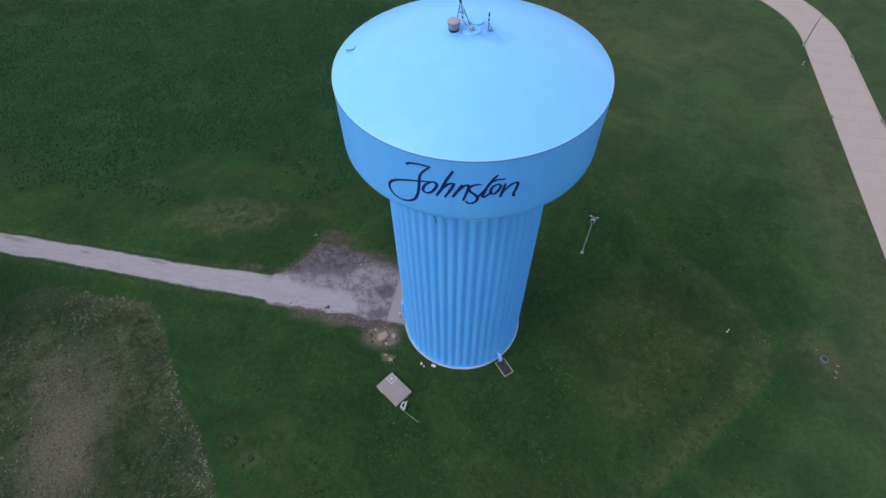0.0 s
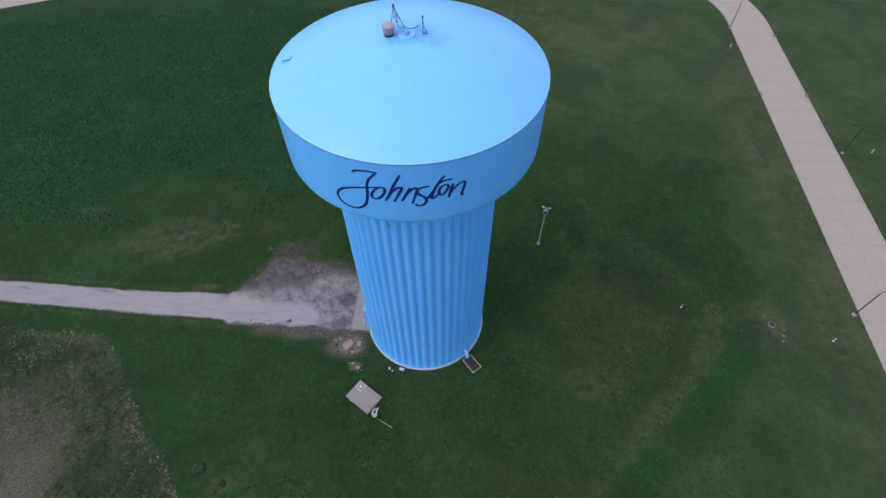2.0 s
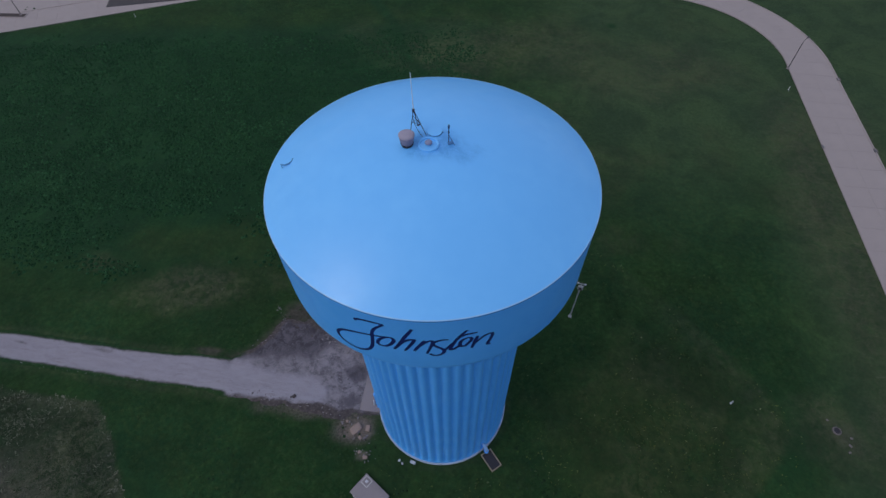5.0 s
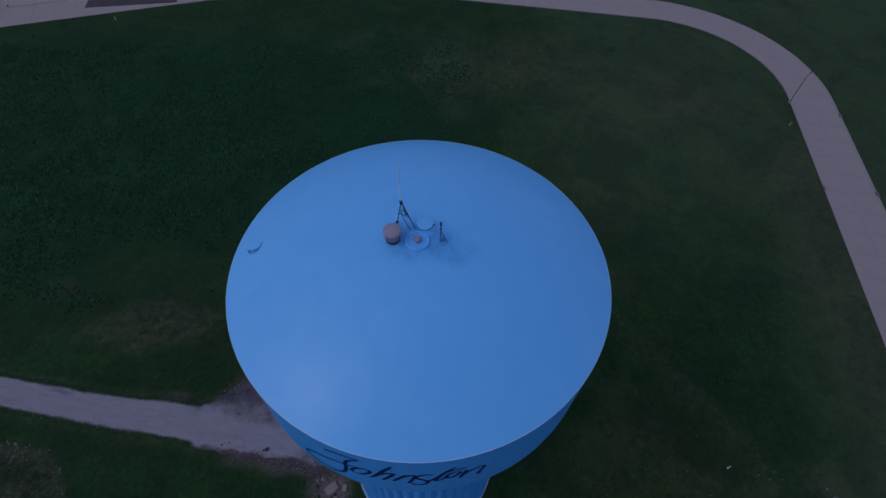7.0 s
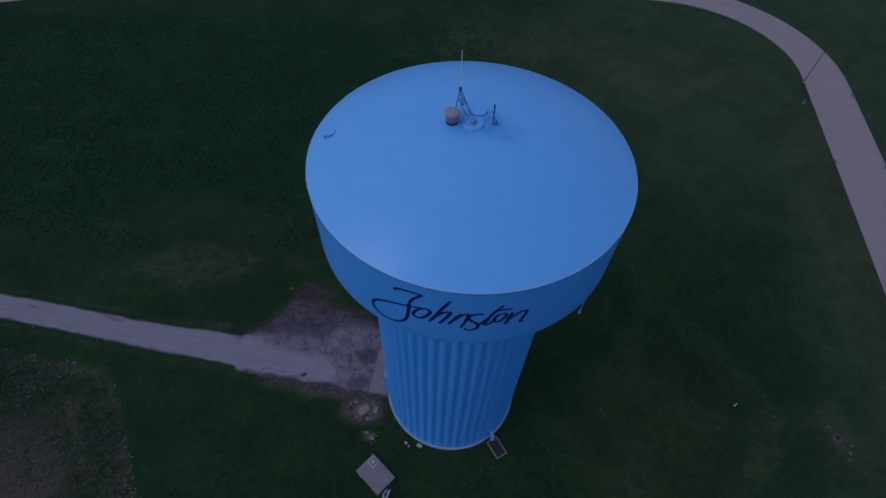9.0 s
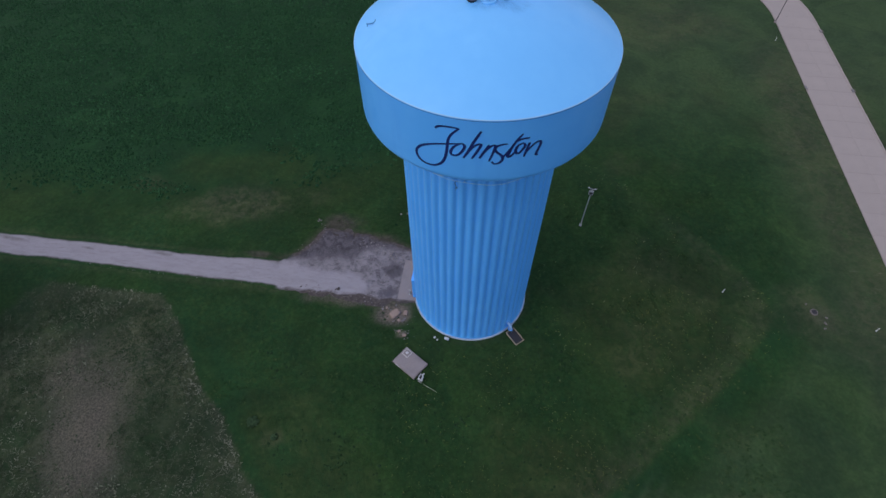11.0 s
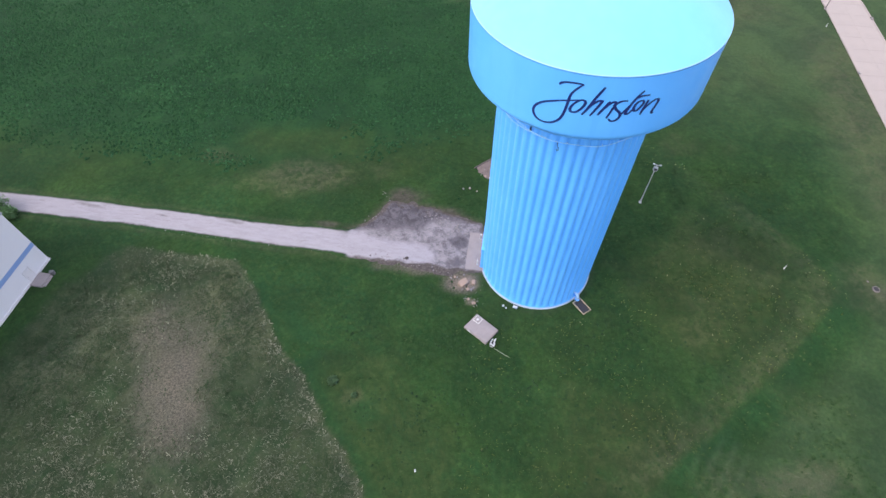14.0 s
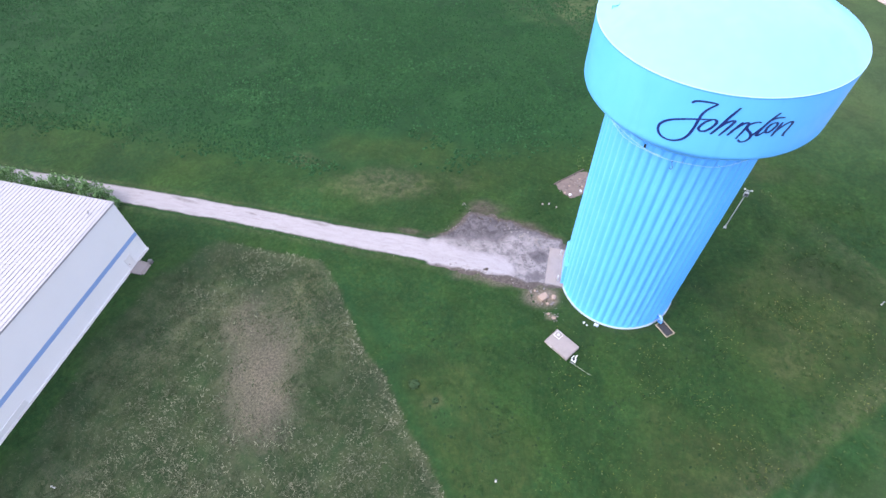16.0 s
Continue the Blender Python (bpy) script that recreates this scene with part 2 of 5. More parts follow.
bare_at = n.maths("ADD", n.attr("bare"), n.maths("SUBTRACT", n.maths("MULTIPLY", n.noise(1.1, 9, 0.8, 0.5), 1.3), 0.72))
col = n.mix(n.maths("MULTIPLY", n.ramp(bare_at, 0.0, 0.95), 0.86), col, bare)
soil = n.mix(n.ramp(mid, 0.35, 0.7), (0.045, 0.038, 0.036), (0.090, 0.074, 0.064))
soil_at = n.maths("ADD", n.attr("soil"), n.maths("SUBTRACT", n.maths("MULTIPLY", n.noise(1.0, 9, 0.8, 0.6), 1.3), 0.72))
col = n.mix(n.maths("MULTIPLY", n.ramp(soil_at, 0.0, 0.95), 0.85), col, soil)
sandy = n.mix(n.ramp(n.noise(3.0, 6, 0.75), 0.35, 0.65), (0.17, 0.138, 0.112), (0.25, 0.205, 0.17))
sand_at = n.maths("ADD", n.attr("sand"), n.maths("SUBTRACT", n.maths("MULTIPLY", n.noise(1.3, 8, 0.8, 0.5), 1.1), 0.6))
col = n.mix(n.maths("MULTIPLY", n.ramp(sand_at, 0.1, 0.9), 0.9), col, sandy)
n.colour(col).bump(n.maths("ADD", n.maths("MULTIPLY", fine, 0.5), n.maths("MULTIPLY", mid, 0.6)), 0.65, 0.16)
GROUND = n.mat

# crushed limestone, grey rubble and dark ash, thinning out into soil and turf at the rim
n = Nodes("crushed_limestone", 0.95, 0.0, 0.2)
fine, mid = n.noise(9.0, 5, 0.7), n.noise(1.3, 6, 0.65, 0.4)
lump, grit = n.noise(0.9, 8, 0.78, 0.8), n.noise(13.0, 5, 0.8)
white = n.mix(n.ramp(n.noise(1.6, 6, 0.7, 0.6, (0.25, 1.0, 1.0)), 0.35, 0.7), (0.282, 0.268, 0.300), (0.232, 0.217, 0.241))
white = n.mix(n.ramp(grit, 0.45, 0.72), white, (0.318, 0.306, 0.342))
white = n.mix(n.maths("MULTIPLY", n.ramp(n.noise(0.8, 6, 0.75, 0.6, (0.4, 1.6, 1.0)), 0.56, 0.72), 0.7), white, (0.175, 0.155, 0.155))
rubble = n.mix(n.ramp(n.noise(0.7, 10, 0.78, 0.5), 0.36, 0.62), (0.098, 0.091, 0.104), (0.235, 0.218, 0.238))
rubble = n.mix(n.ramp(n.noise(3.8, 6, 0.8), 0.56, 0.66), rubble, (0.29, 0.27, 0.28))
ash = n.mix(n.ramp(lump, 0.38, 0.62), (0.050, 0.046, 0.055), (0.105, 0.097, 0.110))
ash = n.mix(n.ramp(n.noise(3.0, 7, 0.8, 0.5), 0.54, 0.70), ash, (0.158, 0.147, 0.162))
wob = n.maths("SUBTRACT", n.maths("MULTIPLY", lump, 1.4), 0.7)
g = n.mix(n.ramp(n.maths("ADD", n.attr("rubble"), wob), 0.1, 0.9), white, rubble)
g = n.mix(n.ramp(n.maths("ADD", n.attr("ash"), wob), 0.1, 1.0), g, ash)
earth = n.mix(n.ramp(n.noise(2.0, 6, 0.75), 0.4, 0.65), (0.058, 0.050, 0.049), (0.100, 0.086, 0.082))
wob2 = n.maths("SUBTRACT", n.maths("MULTIPLY", n.noise(2.4, 10, 0.85, 0.4), 1.2), 0.6)
g = n.mix(n.ramp(n.maths("ADD", n.attr("earth"), wob2), 0.25, 0.8), g, earth)
g = n.mix(n.ramp(n.maths("ADD", n.attr("rim"), wob2), 0.25, 0.85), g, n.mix(1.0, turf(n, fine, mid), (0.64, 0.785, 0.65), "MULTIPLY"))
n.colour(g).bump(grit, 0.6, 0.04)
GRAVEL = n.mat


def blades(name, a, b, c, layer=True):
    m = Nodes(name, 0.9, 0.0, 0.15)
    r = m.attr("tone") if layer else m.island_random()
    m.colour(m.mix(m.ramp(r, 0.55, 1.0), m.mix(m.ramp(r, 0.0, 0.6), a, b), c))
    return m.mat


MEADOW_BLADE = blades("meadow_blades", (0.021, 0.043, 0.018), (0.054, 0.069, 0.042), (0.165, 0.172, 0.128))
FIELD_LEAF = blades("field_leaves", (0.0105, 0.043, 0.0160), (0.0145, 0.057, 0.0205), (0.027, 0.084, 0.0320))
LAWN_TUFT = blades("lawn_tufts", (0.016, 0.043, 0.014), (0.022, 0.052, 0.016), (0.050, 0.074, 0.028))
YELLOW = blades("dandelion_heads", (0.115, 0.135, 0.034), (0.165, 0.175, 0.050), (0.27, 0.28, 0.17))
CLOVER = blades("clover_leaves", (0.010, 0.027, 0.010), (0.015, 0.038, 0.014), (0.021, 0.050, 0.018))
SHRUB_LEAF = blades("shrub_leaves", (0.06, 0.13, 0.05), (0.11, 0.21, 0.085), (0.17, 0.28, 0.14), layer=False)

# ---- mesh helpers ----


def part(name, bm, material, parent=None, label="", smooth=False):
    """Links a bmesh as one mesh object, under a thing or a part if one is given."""
    me = bpy.data.meshes.new(name)
    bm.to_mesh(me)
    bm.free()
    me.materials.append(material)
    if smooth:
        me.shade_smooth()
    ob = new(name, me)
    ob.parent = parent
    if label:
        ob["label"] = label
    return ob


def thing(name, at, label, category, group="", turn=0.0, kind=""):
    ob = new(name)
    ob.matrix_basis = pose(*at, 0, 0, turn)
    return tagged(ob, label, category, group, kind)


def box(size, at=(0, 0, 0), turn=0.0, bevel=0.0, tilt=(0, 0)):
    bm = bmesh.new()
    bmesh.ops.create_cube(bm, size=1)
    bmesh.ops.scale(bm, vec=size, verts=bm.verts)
    if bevel:
        bmesh.ops.bevel(bm, geom=bm.edges[:], offset=bevel, segments=2, affect="EDGES", profile=0.6)
    bm.transform(pose(*at, *tilt, turn))
    return bm


def lathe(profile, steps=48, at=(0, 0, 0), close=False):
    """A surface turned round z from (radius, height) pairs."""
    bm, rings = bmesh.new(), []
    for r, z in profile:
        if r < 1e-4:
            rings.append([bm.verts.new((at[0], at[1], at[2] + z))])
        else:
            rings.append([bm.verts.new((at[0] + r * math.cos(a), at[1] + r * math.sin(a), at[2] + z)) for a in (math.tau * k / steps for k in range(steps))])
    for a, b in zip(rings, rings[1:]):
        for k in range(steps):
            quad = [a[k % len(a)], a[(k + 1) % len(a)], b[(k + 1) % len(b)], b[k % len(b)]]
            bm.faces.new(list(dict.fromkeys(quad)))
    bmesh.ops.recalc_face_normals(bm, faces=bm.faces)
    return bm


def tube(points, radius, sides=8, radius_end=None):
    """A round bar along points, tapering to radius_end."""
    bm, rings = bmesh.new(), []
    pts = [Vector(p) for p in points]
    for k, p in enumerate(pts):
        way = (pts[min(k + 1, len(pts) - 1)] - pts[max(k - 1, 0)]).normalized()
        a = way.orthogonal().normalized() if k == 0 else (a - way * a.dot(way)).normalized()
        b = way.cross(a)
        r = radius if radius_end is None else radius + (radius_end - radius) * k / (len(pts) - 1)
        rings.append([bm.verts.new(p + r * (math.cos(q) * a + math.sin(q) * b)) for q in (math.tau * j / sides for j in range(sides))])
    for ra, rb in zip(rings, rings[1:]):
        for j in range(sides):
            bm.faces.new((ra[j], ra[(j + 1) % sides], rb[(j + 1) % sides], rb[j]))
    bm.faces.new(rings[0][::-1])
    bm.faces.new(rings[-1])
    return bm


def joined(*bms):
    out = bmesh.new()
    for b in bms:
        me = bpy.data.meshes.new("piece")
        b.to_mesh(me)
        b.free()
        out.from_mesh(me)
        bpy.data.meshes.remove(me)
    return out


rng = np.random.default_rng(7)


def value_noise(x, y, scale, seed=0):
    """Smooth value noise of 0 to 1 on arrays."""
    x, y = np.asarray(x) / scale + 1000.0, np.asarray(y) / scale + 1000.0
    xi, yi = np.floor(x).astype(int), np.floor(y).astype(int)
    u, v = x - xi, y - yi
    u, v = u * u * (3 - 2 * u), v * v * (3 - 2 * v)

    def grid(i, j):
        h = (i * 374761393 + j * 668265263 + seed * 974711) & 0x7FFFFFFF
        h = ((h ^ (h >> 13)) * 1274126177) & 0x7FFFFFFF
        return ((h ^ (h >> 16)) & 0xFFFF) / 65535.0

    return (grid(xi, yi) * (1 - u) + grid(xi + 1, yi) * u) * (1 - v) + (grid(xi, yi + 1) * (1 - u) + grid(xi + 1, yi + 1) * u) * v


def fractal(x, y, scale, seed=0, octaves=4):
    total, amp, norm = 0.0, 1.0, 0.0
    for k in range(octaves):
        total, norm = total + amp * value_noise(x, y, scale / 2**k, seed + k), norm + amp
        amp *= 0.55
    return total / norm


def step(v, lo, hi):
    s = np.clip((v - lo) / (hi - lo), 0, 1)
    return s * s * (3 - 2 * s)


def ellipse(x, y, cx, cy, rx, ry, turn=0.0):
    """1 at the middle of an ellipse, 0 at its edge, below that outside."""
    c, s = math.cos(radians(turn)), math.sin(radians(turn))
    u, v = (x - cx) * c + (y - cy) * s, (y - cy) * c - (x - cx) * s
    return 1 - np.hypot(u / rx, v / ry)


def near_line(x, y, points):
    """The distance to a line of points."""
    best = np.full(np.shape(x), 1e9)
    for (ax, ay), (bx, by) in zip(points, points[1:]):
        dx, dy = bx - ax, by - ay
        s = np.clip(((x - ax) * dx + (y - ay) * dy) / (dx * dx + dy * dy), 0, 1)
        best = np.minimum(best, np.hypot(x - ax - s * dx, y - ay - s * dy))
    return best


# ---- the plan: tower axis, road, track, meadow ----
TX, TY = -4.65, 34.62
ROAD_IN, ROAD_OUT = 54.9, 63.2
MEADOW_EDGE = [(-47.2, 28.5), (-44.9, 26.8), (-42.3, 23.6), (-39.9, 20.4), (-36.1, 16.3), (-32.8, 13.8), (-30.0, 10.5), (-27.7, 7.8), (-25.5, 5.8), (-22.0, 1.75), (-12.0, -16.0)]


def meadow_mask(x, y):
    """Signed distance, positive inside the rough meadow."""
    ex = np.interp(-y, [-p[1] for p in MEADOW_EDGE], [p[0] for p in MEADOW_EDGE])
    inside_x = ex - x + (fractal(x, y, 2.6, 11) - 0.5) * 1.3
    inside_y = 28.5 - y + (fractal(x, y, 3.0, 12) - 0.5) * 0.9
    west = np.interp(y, [-10, 0, 10, 20, 29], [-70.6, -70.6, -70.8, -69.2, -65.2])
    wall = 0.22 * (x - west) + (fractal(x, y, 4.0, 13) - 0.5) * 1.2
    return np.minimum(np.minimum(inside_x * 0.85, inside_y), wall)


def inside_of(x, y, corners):
    """Signed distance to a closed outline, positive inside."""
    within = np.zeros(np.shape(x), bool)
    for (ax, ay), (bx, by) in zip(corners, corners[1:] + corners[:1]):
        within ^= ((ay > y) != (by > y)) & (x < (bx - ax) * (y - ay) / (by - ay + 1e-9) + ax)
    d = near_line(x, y, corners + corners[:1])
    return np.where(within, d, -d)


APRON = [(-33, 36.0), (-30.4, 37.4), (-28.6, 40.2), (-27.2, 42.6), (-24.4, 42.8), (-19.3, 42.0), (-16.0, 41.2), (-13.6, 40.2), (-12.9, 38.6), (-12.0, 36.0), (-12.0, 32.0), (-13.8, 31.8), (-18.7, 30.9), (-23.3, 31.4), (-33, 32.2)]


def track_mask(x, y):
    """Positive on the gravel track and its turning place at the tower."""
    half = 1.75 + 0.35 * step(x, -60, -25)
    mid_y = 33.95 + 0.35 * step(x, -44, -34)
    run = half - np.abs(y - mid_y - 0.25 * np.sin(x * 0.07)) + (fractal(x, y, 3.4, 21, 5) - 0.5) * 0.45
    run = np.minimum(run, -11.5 - x)
    apron = inside_of(x, y, APRON) + (fractal(x, y, 2.0, 22, 6) - 0.5) * 1.8
    hole = np.hypot(x - TX, y - TY) - 7.7
    return np.minimum(np.maximum(run, apron), hole)


# ---- the ground ----
def axis(lo, hi, pitch, far):
    mid = list(np.arange(lo, hi + pitch / 2, pitch))
    out, d, v = [], pitch, hi
    while v < far:
        d *= 1.35
        v += d
        out.append(v)
    low, d, v = [], pitch, lo
    while v > -far:
        d *= 1.35
        v -= d
        low.append(v)
    return np.array(low[::-1] + mid + out)


def make_ground():
    xs, ys = axis(-128, 84, 0.6, 2600), axis(-24, 152, 0.6, 2600)
    X, Y = np.meshgrid(xs, ys)
    close = step(60 - np.maximum(np.abs(X + 20) - 110, np.abs(Y - 60) - 95), 0, 60)
    Z = -0.03 + close * (0.10 * (fractal(X, Y, 2.2, 1) - 0.5) + 0.10 * (fractal(X, Y, 18.0, 2) - 0.5))
    meadow = step(meadow_mask(X, Y), -1.3, 1.3) * step(Y, -60, -30)
    Z += meadow * 0.18 * (fractal(X, Y, 1.6, 3) - 0.4)
    hard = np.maximum(step(track_mask(X, Y), -0.6, 0.2), step(9.2 - np.hypot(X - TX, Y - TY), 0, 0.8))
    hard = np.maximum(hard, step(X, ROAD_IN - 2.0, ROAD_IN - 0.6) * step(120 - Y, 0, 1))
    Z = Z * (1 - hard) - 0.03 * hard
    under_road = ((X > ROAD_IN + 0.2) & (X < ROAD_OUT - 0.2) & (Y < 116)) | ((np.abs(np.hypot(X - 30.05, Y - 114.3) - 29.75) < 4.75) & (X > 28) & (Y > 112)) | ((Y > 139.3) & (Y < 148.8) & (X < 29.5) & (X > -24))
    bend = 124.0 + 0.5 * (X + 79.6) - 3.2 * np.exp(-(((X + 48.8) / 16) ** 2))
    under_road |= (X < -23) & (Y > np.minimum(bend, 139.6) + 0.5) & (Y < 190)
    Z = np.where(under_road, -0.16, Z)
    me = bpy.data.meshes.new("ground")
    ny, nx = X.shape
    idx = np.arange(nx * ny).reshape(ny, nx)
    quads = np.stack([idx[:-1, :-1], idx[:-1, 1:], idx[1:, 1:], idx[1:, :-1]], -1).reshape(-1, 4)
    me.from_pydata(np.stack([X, Y, Z], -1).reshape(-1, 3).tolist(), [], quads.tolist())
    n1, n2 = fractal(X, Y, 9.0, 5), fractal(X, Y, 3.0, 6)
    line = 45.0 + 5.0 * (fractal(X, Y, 14, 8) - 0.5) + 0.55 * np.clip(X + 45, 0, 60) - 0.02 * X
    field = step(Y - line, -4.0, 8.0) * step(2 - X + 0.0 * Y, 0, 14) * step(118 + 0.16 * (X + 60) - Y, 0, 6)
    field *= 1 - 0.85 * step(ellipse(X, Y, -46.0, 54.5, 13.0, 6.0, 6) + 1.1 * (n1 - 0.5) + 0.6 * (n2 - 0.5), -0.1, 0.8)
    mow_y = [-6, 2, 6.1, 8.4, 10.4, 14.2, 16.8, 20.0, 23.0, 26.1, 29.7, 32.6, 35.0, 38.4, 42.2, 46.8, 53, 64.6]
    mow_x = np.interp(Y, mow_y, [1, 6.3, 9.6, 11.5, 13.3, 17.8, 20.2, 23.4, 26.3, 29.2, 32.3, 34.8, 35.9, 36.3, 34.3, 30.3, 24.4, 10.9])
    within = mow_x - X + 0.9 * (n2 - 0.5)
    inner = step(within, -0.6, 1.2) * step(X, -16, -2) * step(66 - Y, 0, 14) * step(Y, -12, 0)
    olive = 0.95 * inner * step(ellipse(X, Y, 6.0, 10.5, 13.0, 8.5, 25) + 0.9 * (n1 - 0.5) + 0.5 * (n2 - 0.5), -0.1, 0.6)
    olive = np.maximum(olive, 0.9 * inner * step(ellipse(X, Y, 21.0, 33.0, 15.0, 13.0, 45) + 0.9 * (n1 - 0.5) + 0.5 * (n2 - 0.5), -0.1, 0.7))
    olive = np.maximum(olive, 0.5 * step(ellipse(X, Y, -42.0, 50.5, 20.0, 10.0, 6) + 1.0 * (n1 - 0.5), -0.1, 0.5))
    olive = np.maximum(olive, 0.22 * step(n1, 0.5, 0.75) * (1 - field))
    olive = np.maximum(olive, 0.65 * step(ellipse(X, Y, -20.0, 7.0, 8.0, 17.0, 38) + 0.8 * (n2 - 0.5), -0.1, 0.5))
    dry = 0.62 * step(within, -0.5, 1.0) * step(7.5 - within, 0, 6.5) * step(Y, 2, 10) * step(66 - Y, 0, 26) * (0.35 + 0.5 * n1 + 0.5 * n2)
    dry = np.maximum(dry, 0.95 * step(ellipse(X, Y, -43.0, 46.3, 14.5, 4.6, 12) + 0.9 * (n2 - 0.5), -0.05, 0.75))
    dry = np.maximum(dry, 0.6 * step(ellipse(X, Y, -58.5, 48.5, 5.0, 2.4, 0) + 0.9 * (n2 - 0.5), 0.0, 0.7))
    dry = np.maximum(dry, 0.7 * step(ellipse(X, Y, 30.0, 108.0, 26.0, 14.0, 20) + 1.2 * (n1 - 0.5), 0.0, 0.9))
    dry = np.maximum(dry, 0.8 * step(ellipse(X, Y, -8.0, 112.0, 38.0, 16.0, 0) + 1.0 * (n1 - 0.5), -0.1, 0.9))
    dry = np.maximum(dry, 0.95 * step(X - 42.0 + 8 * (n1 - 0.5), 0, 9) * step(112 - Y, 0, 20) * (0.55 + 0.8 * n2))
    dry = np.maximum(dry, 0.75 * step(ellipse(X, Y, 41.2, 36.6, 5.4, 6.6, 20) + 0.8 * (n2 - 0.5), 0.0, 0.8))
    dry = np.maximum(dry, 0.3 * step(n1, 0.58, 0.8) * (X > 5) * (1 - field))
    dry = np.maximum(dry, 0.6 * step(ellipse(X, Y, -25.6, 11.3, 1.7, 1.3, 20) + 0.9 * (n2 - 0.5), 0.0, 0.7))
    dry = np.maximum(dry, 0.55 * step(1.1 - np.abs(track_mask(X, Y) + 0.5), 0, 1.0) * (0.4 + n2))
    dry = np.maximum(dry, 0.5 * step(ellipse(X, Y, 17.0, 8.6, 4.6, 3.0, 25) + 0.9 * (n2 - 0.5), -0.1, 0.8))
    dry = np.maximum(dry, 0.85 * step(ellipse(X, Y, 25.3, 9.4, 9.0, 2.6, 14) + 0.9 * (n2 - 0.5) + 0.6 * (n1 - 0.5), -0.1, 0.6))
    beyond_mown = step(-within, 3, 9) * step(44 - Y, 0, 14) * step(56 - X, 0, 4)
    # raked streaks beside the dry patch
    across = 0.85 * (X - 17.0) - 0.52 * (Y - 9.3)
    raked = np.clip(np.sin(across * 4.4 + 2.0 * (n2 - 0.5)) + 0.25, 0, 1) * step(ellipse(X, Y, 17.2, 9.6, 5.0, 4.2, 30) + 0.5 * (n2 - 0.5), 0, 0.5)
    sand = 0.85 * step(ellipse(X, Y, -14.3, 29.6, 2.6, 1.8, 25) + 1.4 * (fractal(X, Y, 1.4, 9) - 0.5), -0.1, 0.8)
    sand = np.maximum(sand, 0.6 * step(ellipse(X, Y, -13.0, 26.8, 1.3, 0.8, 0) + 0.5 * (n2 - 0.5), -0.1, 0.7))
    round_tower = np.hypot(X - TX - 1.5, Y - TY)
    stripe = np.clip(0.5 + 0.5 * np.sin(round_tower * 1.75 + 1.5 * (n1 - 0.5)), 0, 1) * step(round_tower, 12, 17) * step(34 - round_tower, 0, 8) * step(24 - Y, -4, 6) * step(n1, 0.3, 0.6)
    beyond = step(X, 63, 66)
    dry *= 1 - 0.75 * beyond
    olive *= 1 - 0.8 * beyond
    pale = np.maximum(np.maximum(0.55 * beyond, step(X, -10, 24) * step(Y, 58, 92)), 0.8 * step(X, 37, 48) * (1 - beyond)) * (1 - field)
    pale = np.maximum(pale, 0.75 * beyond_mown * (0.5 + n1))
    pale = np.maximum(np.maximum(pale, 1.0 * raked), 0.9 * step(ellipse(X, Y, 24.5, 9.0, 10.0, 3.2, 12) + 0.9 * (n2 - 0.5) + 0.6 * (n1 - 0.5), -0.1, 0.6))
    rut = np.abs(X + 19.7 + 0.535 * (Y - 104) + 0.6 * np.sin(Y * 0.3))
    lush = 0.8 * step(2.6 - rut, 0, 2.2) * step(Y, 84, 100) * step(136 - Y, 0, 6) * (0.5 + n2)
    field = np.maximum(field, lush)
    field = np.maximum(field, step(1.6 - np.hypot(X - 21, Y - 124.7), 0, 1.4))
    field = np.maximum(field, 0.55 * step(ellipse(X, Y, -23.9, 9.7, 2.2, 1.9, 20) + 1.2 * (n2 - 0.5), -0.1, 0.8))
    # thicker dark grass along the outside of the mown edge
    field = np.maximum(field, 0.62 * step(-within, -0.5, 0.4) * step(6.5 + within, 0, 5.5) * step(Y, 3, 9) * step(48 - Y, 0, 12) * (0.55 + 0.7 * n2))
    # beside the meadow's edge: a groove's shade, painted in the field's dark green
    beside = -meadow_mask(X, Y)
    field = np.maximum(field, 0.75 * step(beside, 0.1, 0.5) * step(2.4 - beside, 0, 1.9) * step(X, -46, -42) * (0.35 + n2))
    field = np.maximum(field, 0.7 * step(ellipse(X, Y, -34.0, 18.6, 2.2, 7.0, 40) + 1.2 * (n2 - 0.5), -0.1, 0.9))
    dry *= 1 - np.clip(lush, 0, 1)
    straw = step(meadow_mask(X, Y), -0.3, 0.5) * step(2.4 - meadow_mask(X, Y), 0, 2.4) * step(X, -66, -50) * (0.3 + 0.9 * n2)
    straw = np.maximum(straw, 0.7 * step(meadow_mask(X, Y), 0, 2) * step(n1, 0.40, 0.68))
    bare = 0.64 * step(ellipse(X, Y, -48.0, 9.8, 8.0, 18.5, 31) + 0.5 * (n2 - 0.5) + 0.7 * (n1 - 0.5), -0.1, 0.85)
    bare = np.maximum(bare, 1.0 * step(ellipse(X, Y, -14.7, 29.6, 3.9, 2.8, 10) + 0.5 * (n2 - 0.5), -0.1, 0.8))
    bare = np.maximum(bare, 0.75 * step(ellipse(X, Y, -21.5, 31.1, 8.5, 1.8, 2) + 0.7 * (n2 - 0.5), -0.1, 0.9))
    bare = np.maximum(bare, 0.36 * step(ellipse(X, Y, 42.4, 36.2, 3.0, 4.0, 30) + 0.6 * (n2 - 0.5), -0.1, 0.9))
    bare = np.maximum(bare, 0.16 * step(ellipse(X, Y, 26.0, 9.7, 6.5, 2.0, 14) + 0.8 * (n2 - 0.5), -0.1, 1.0))
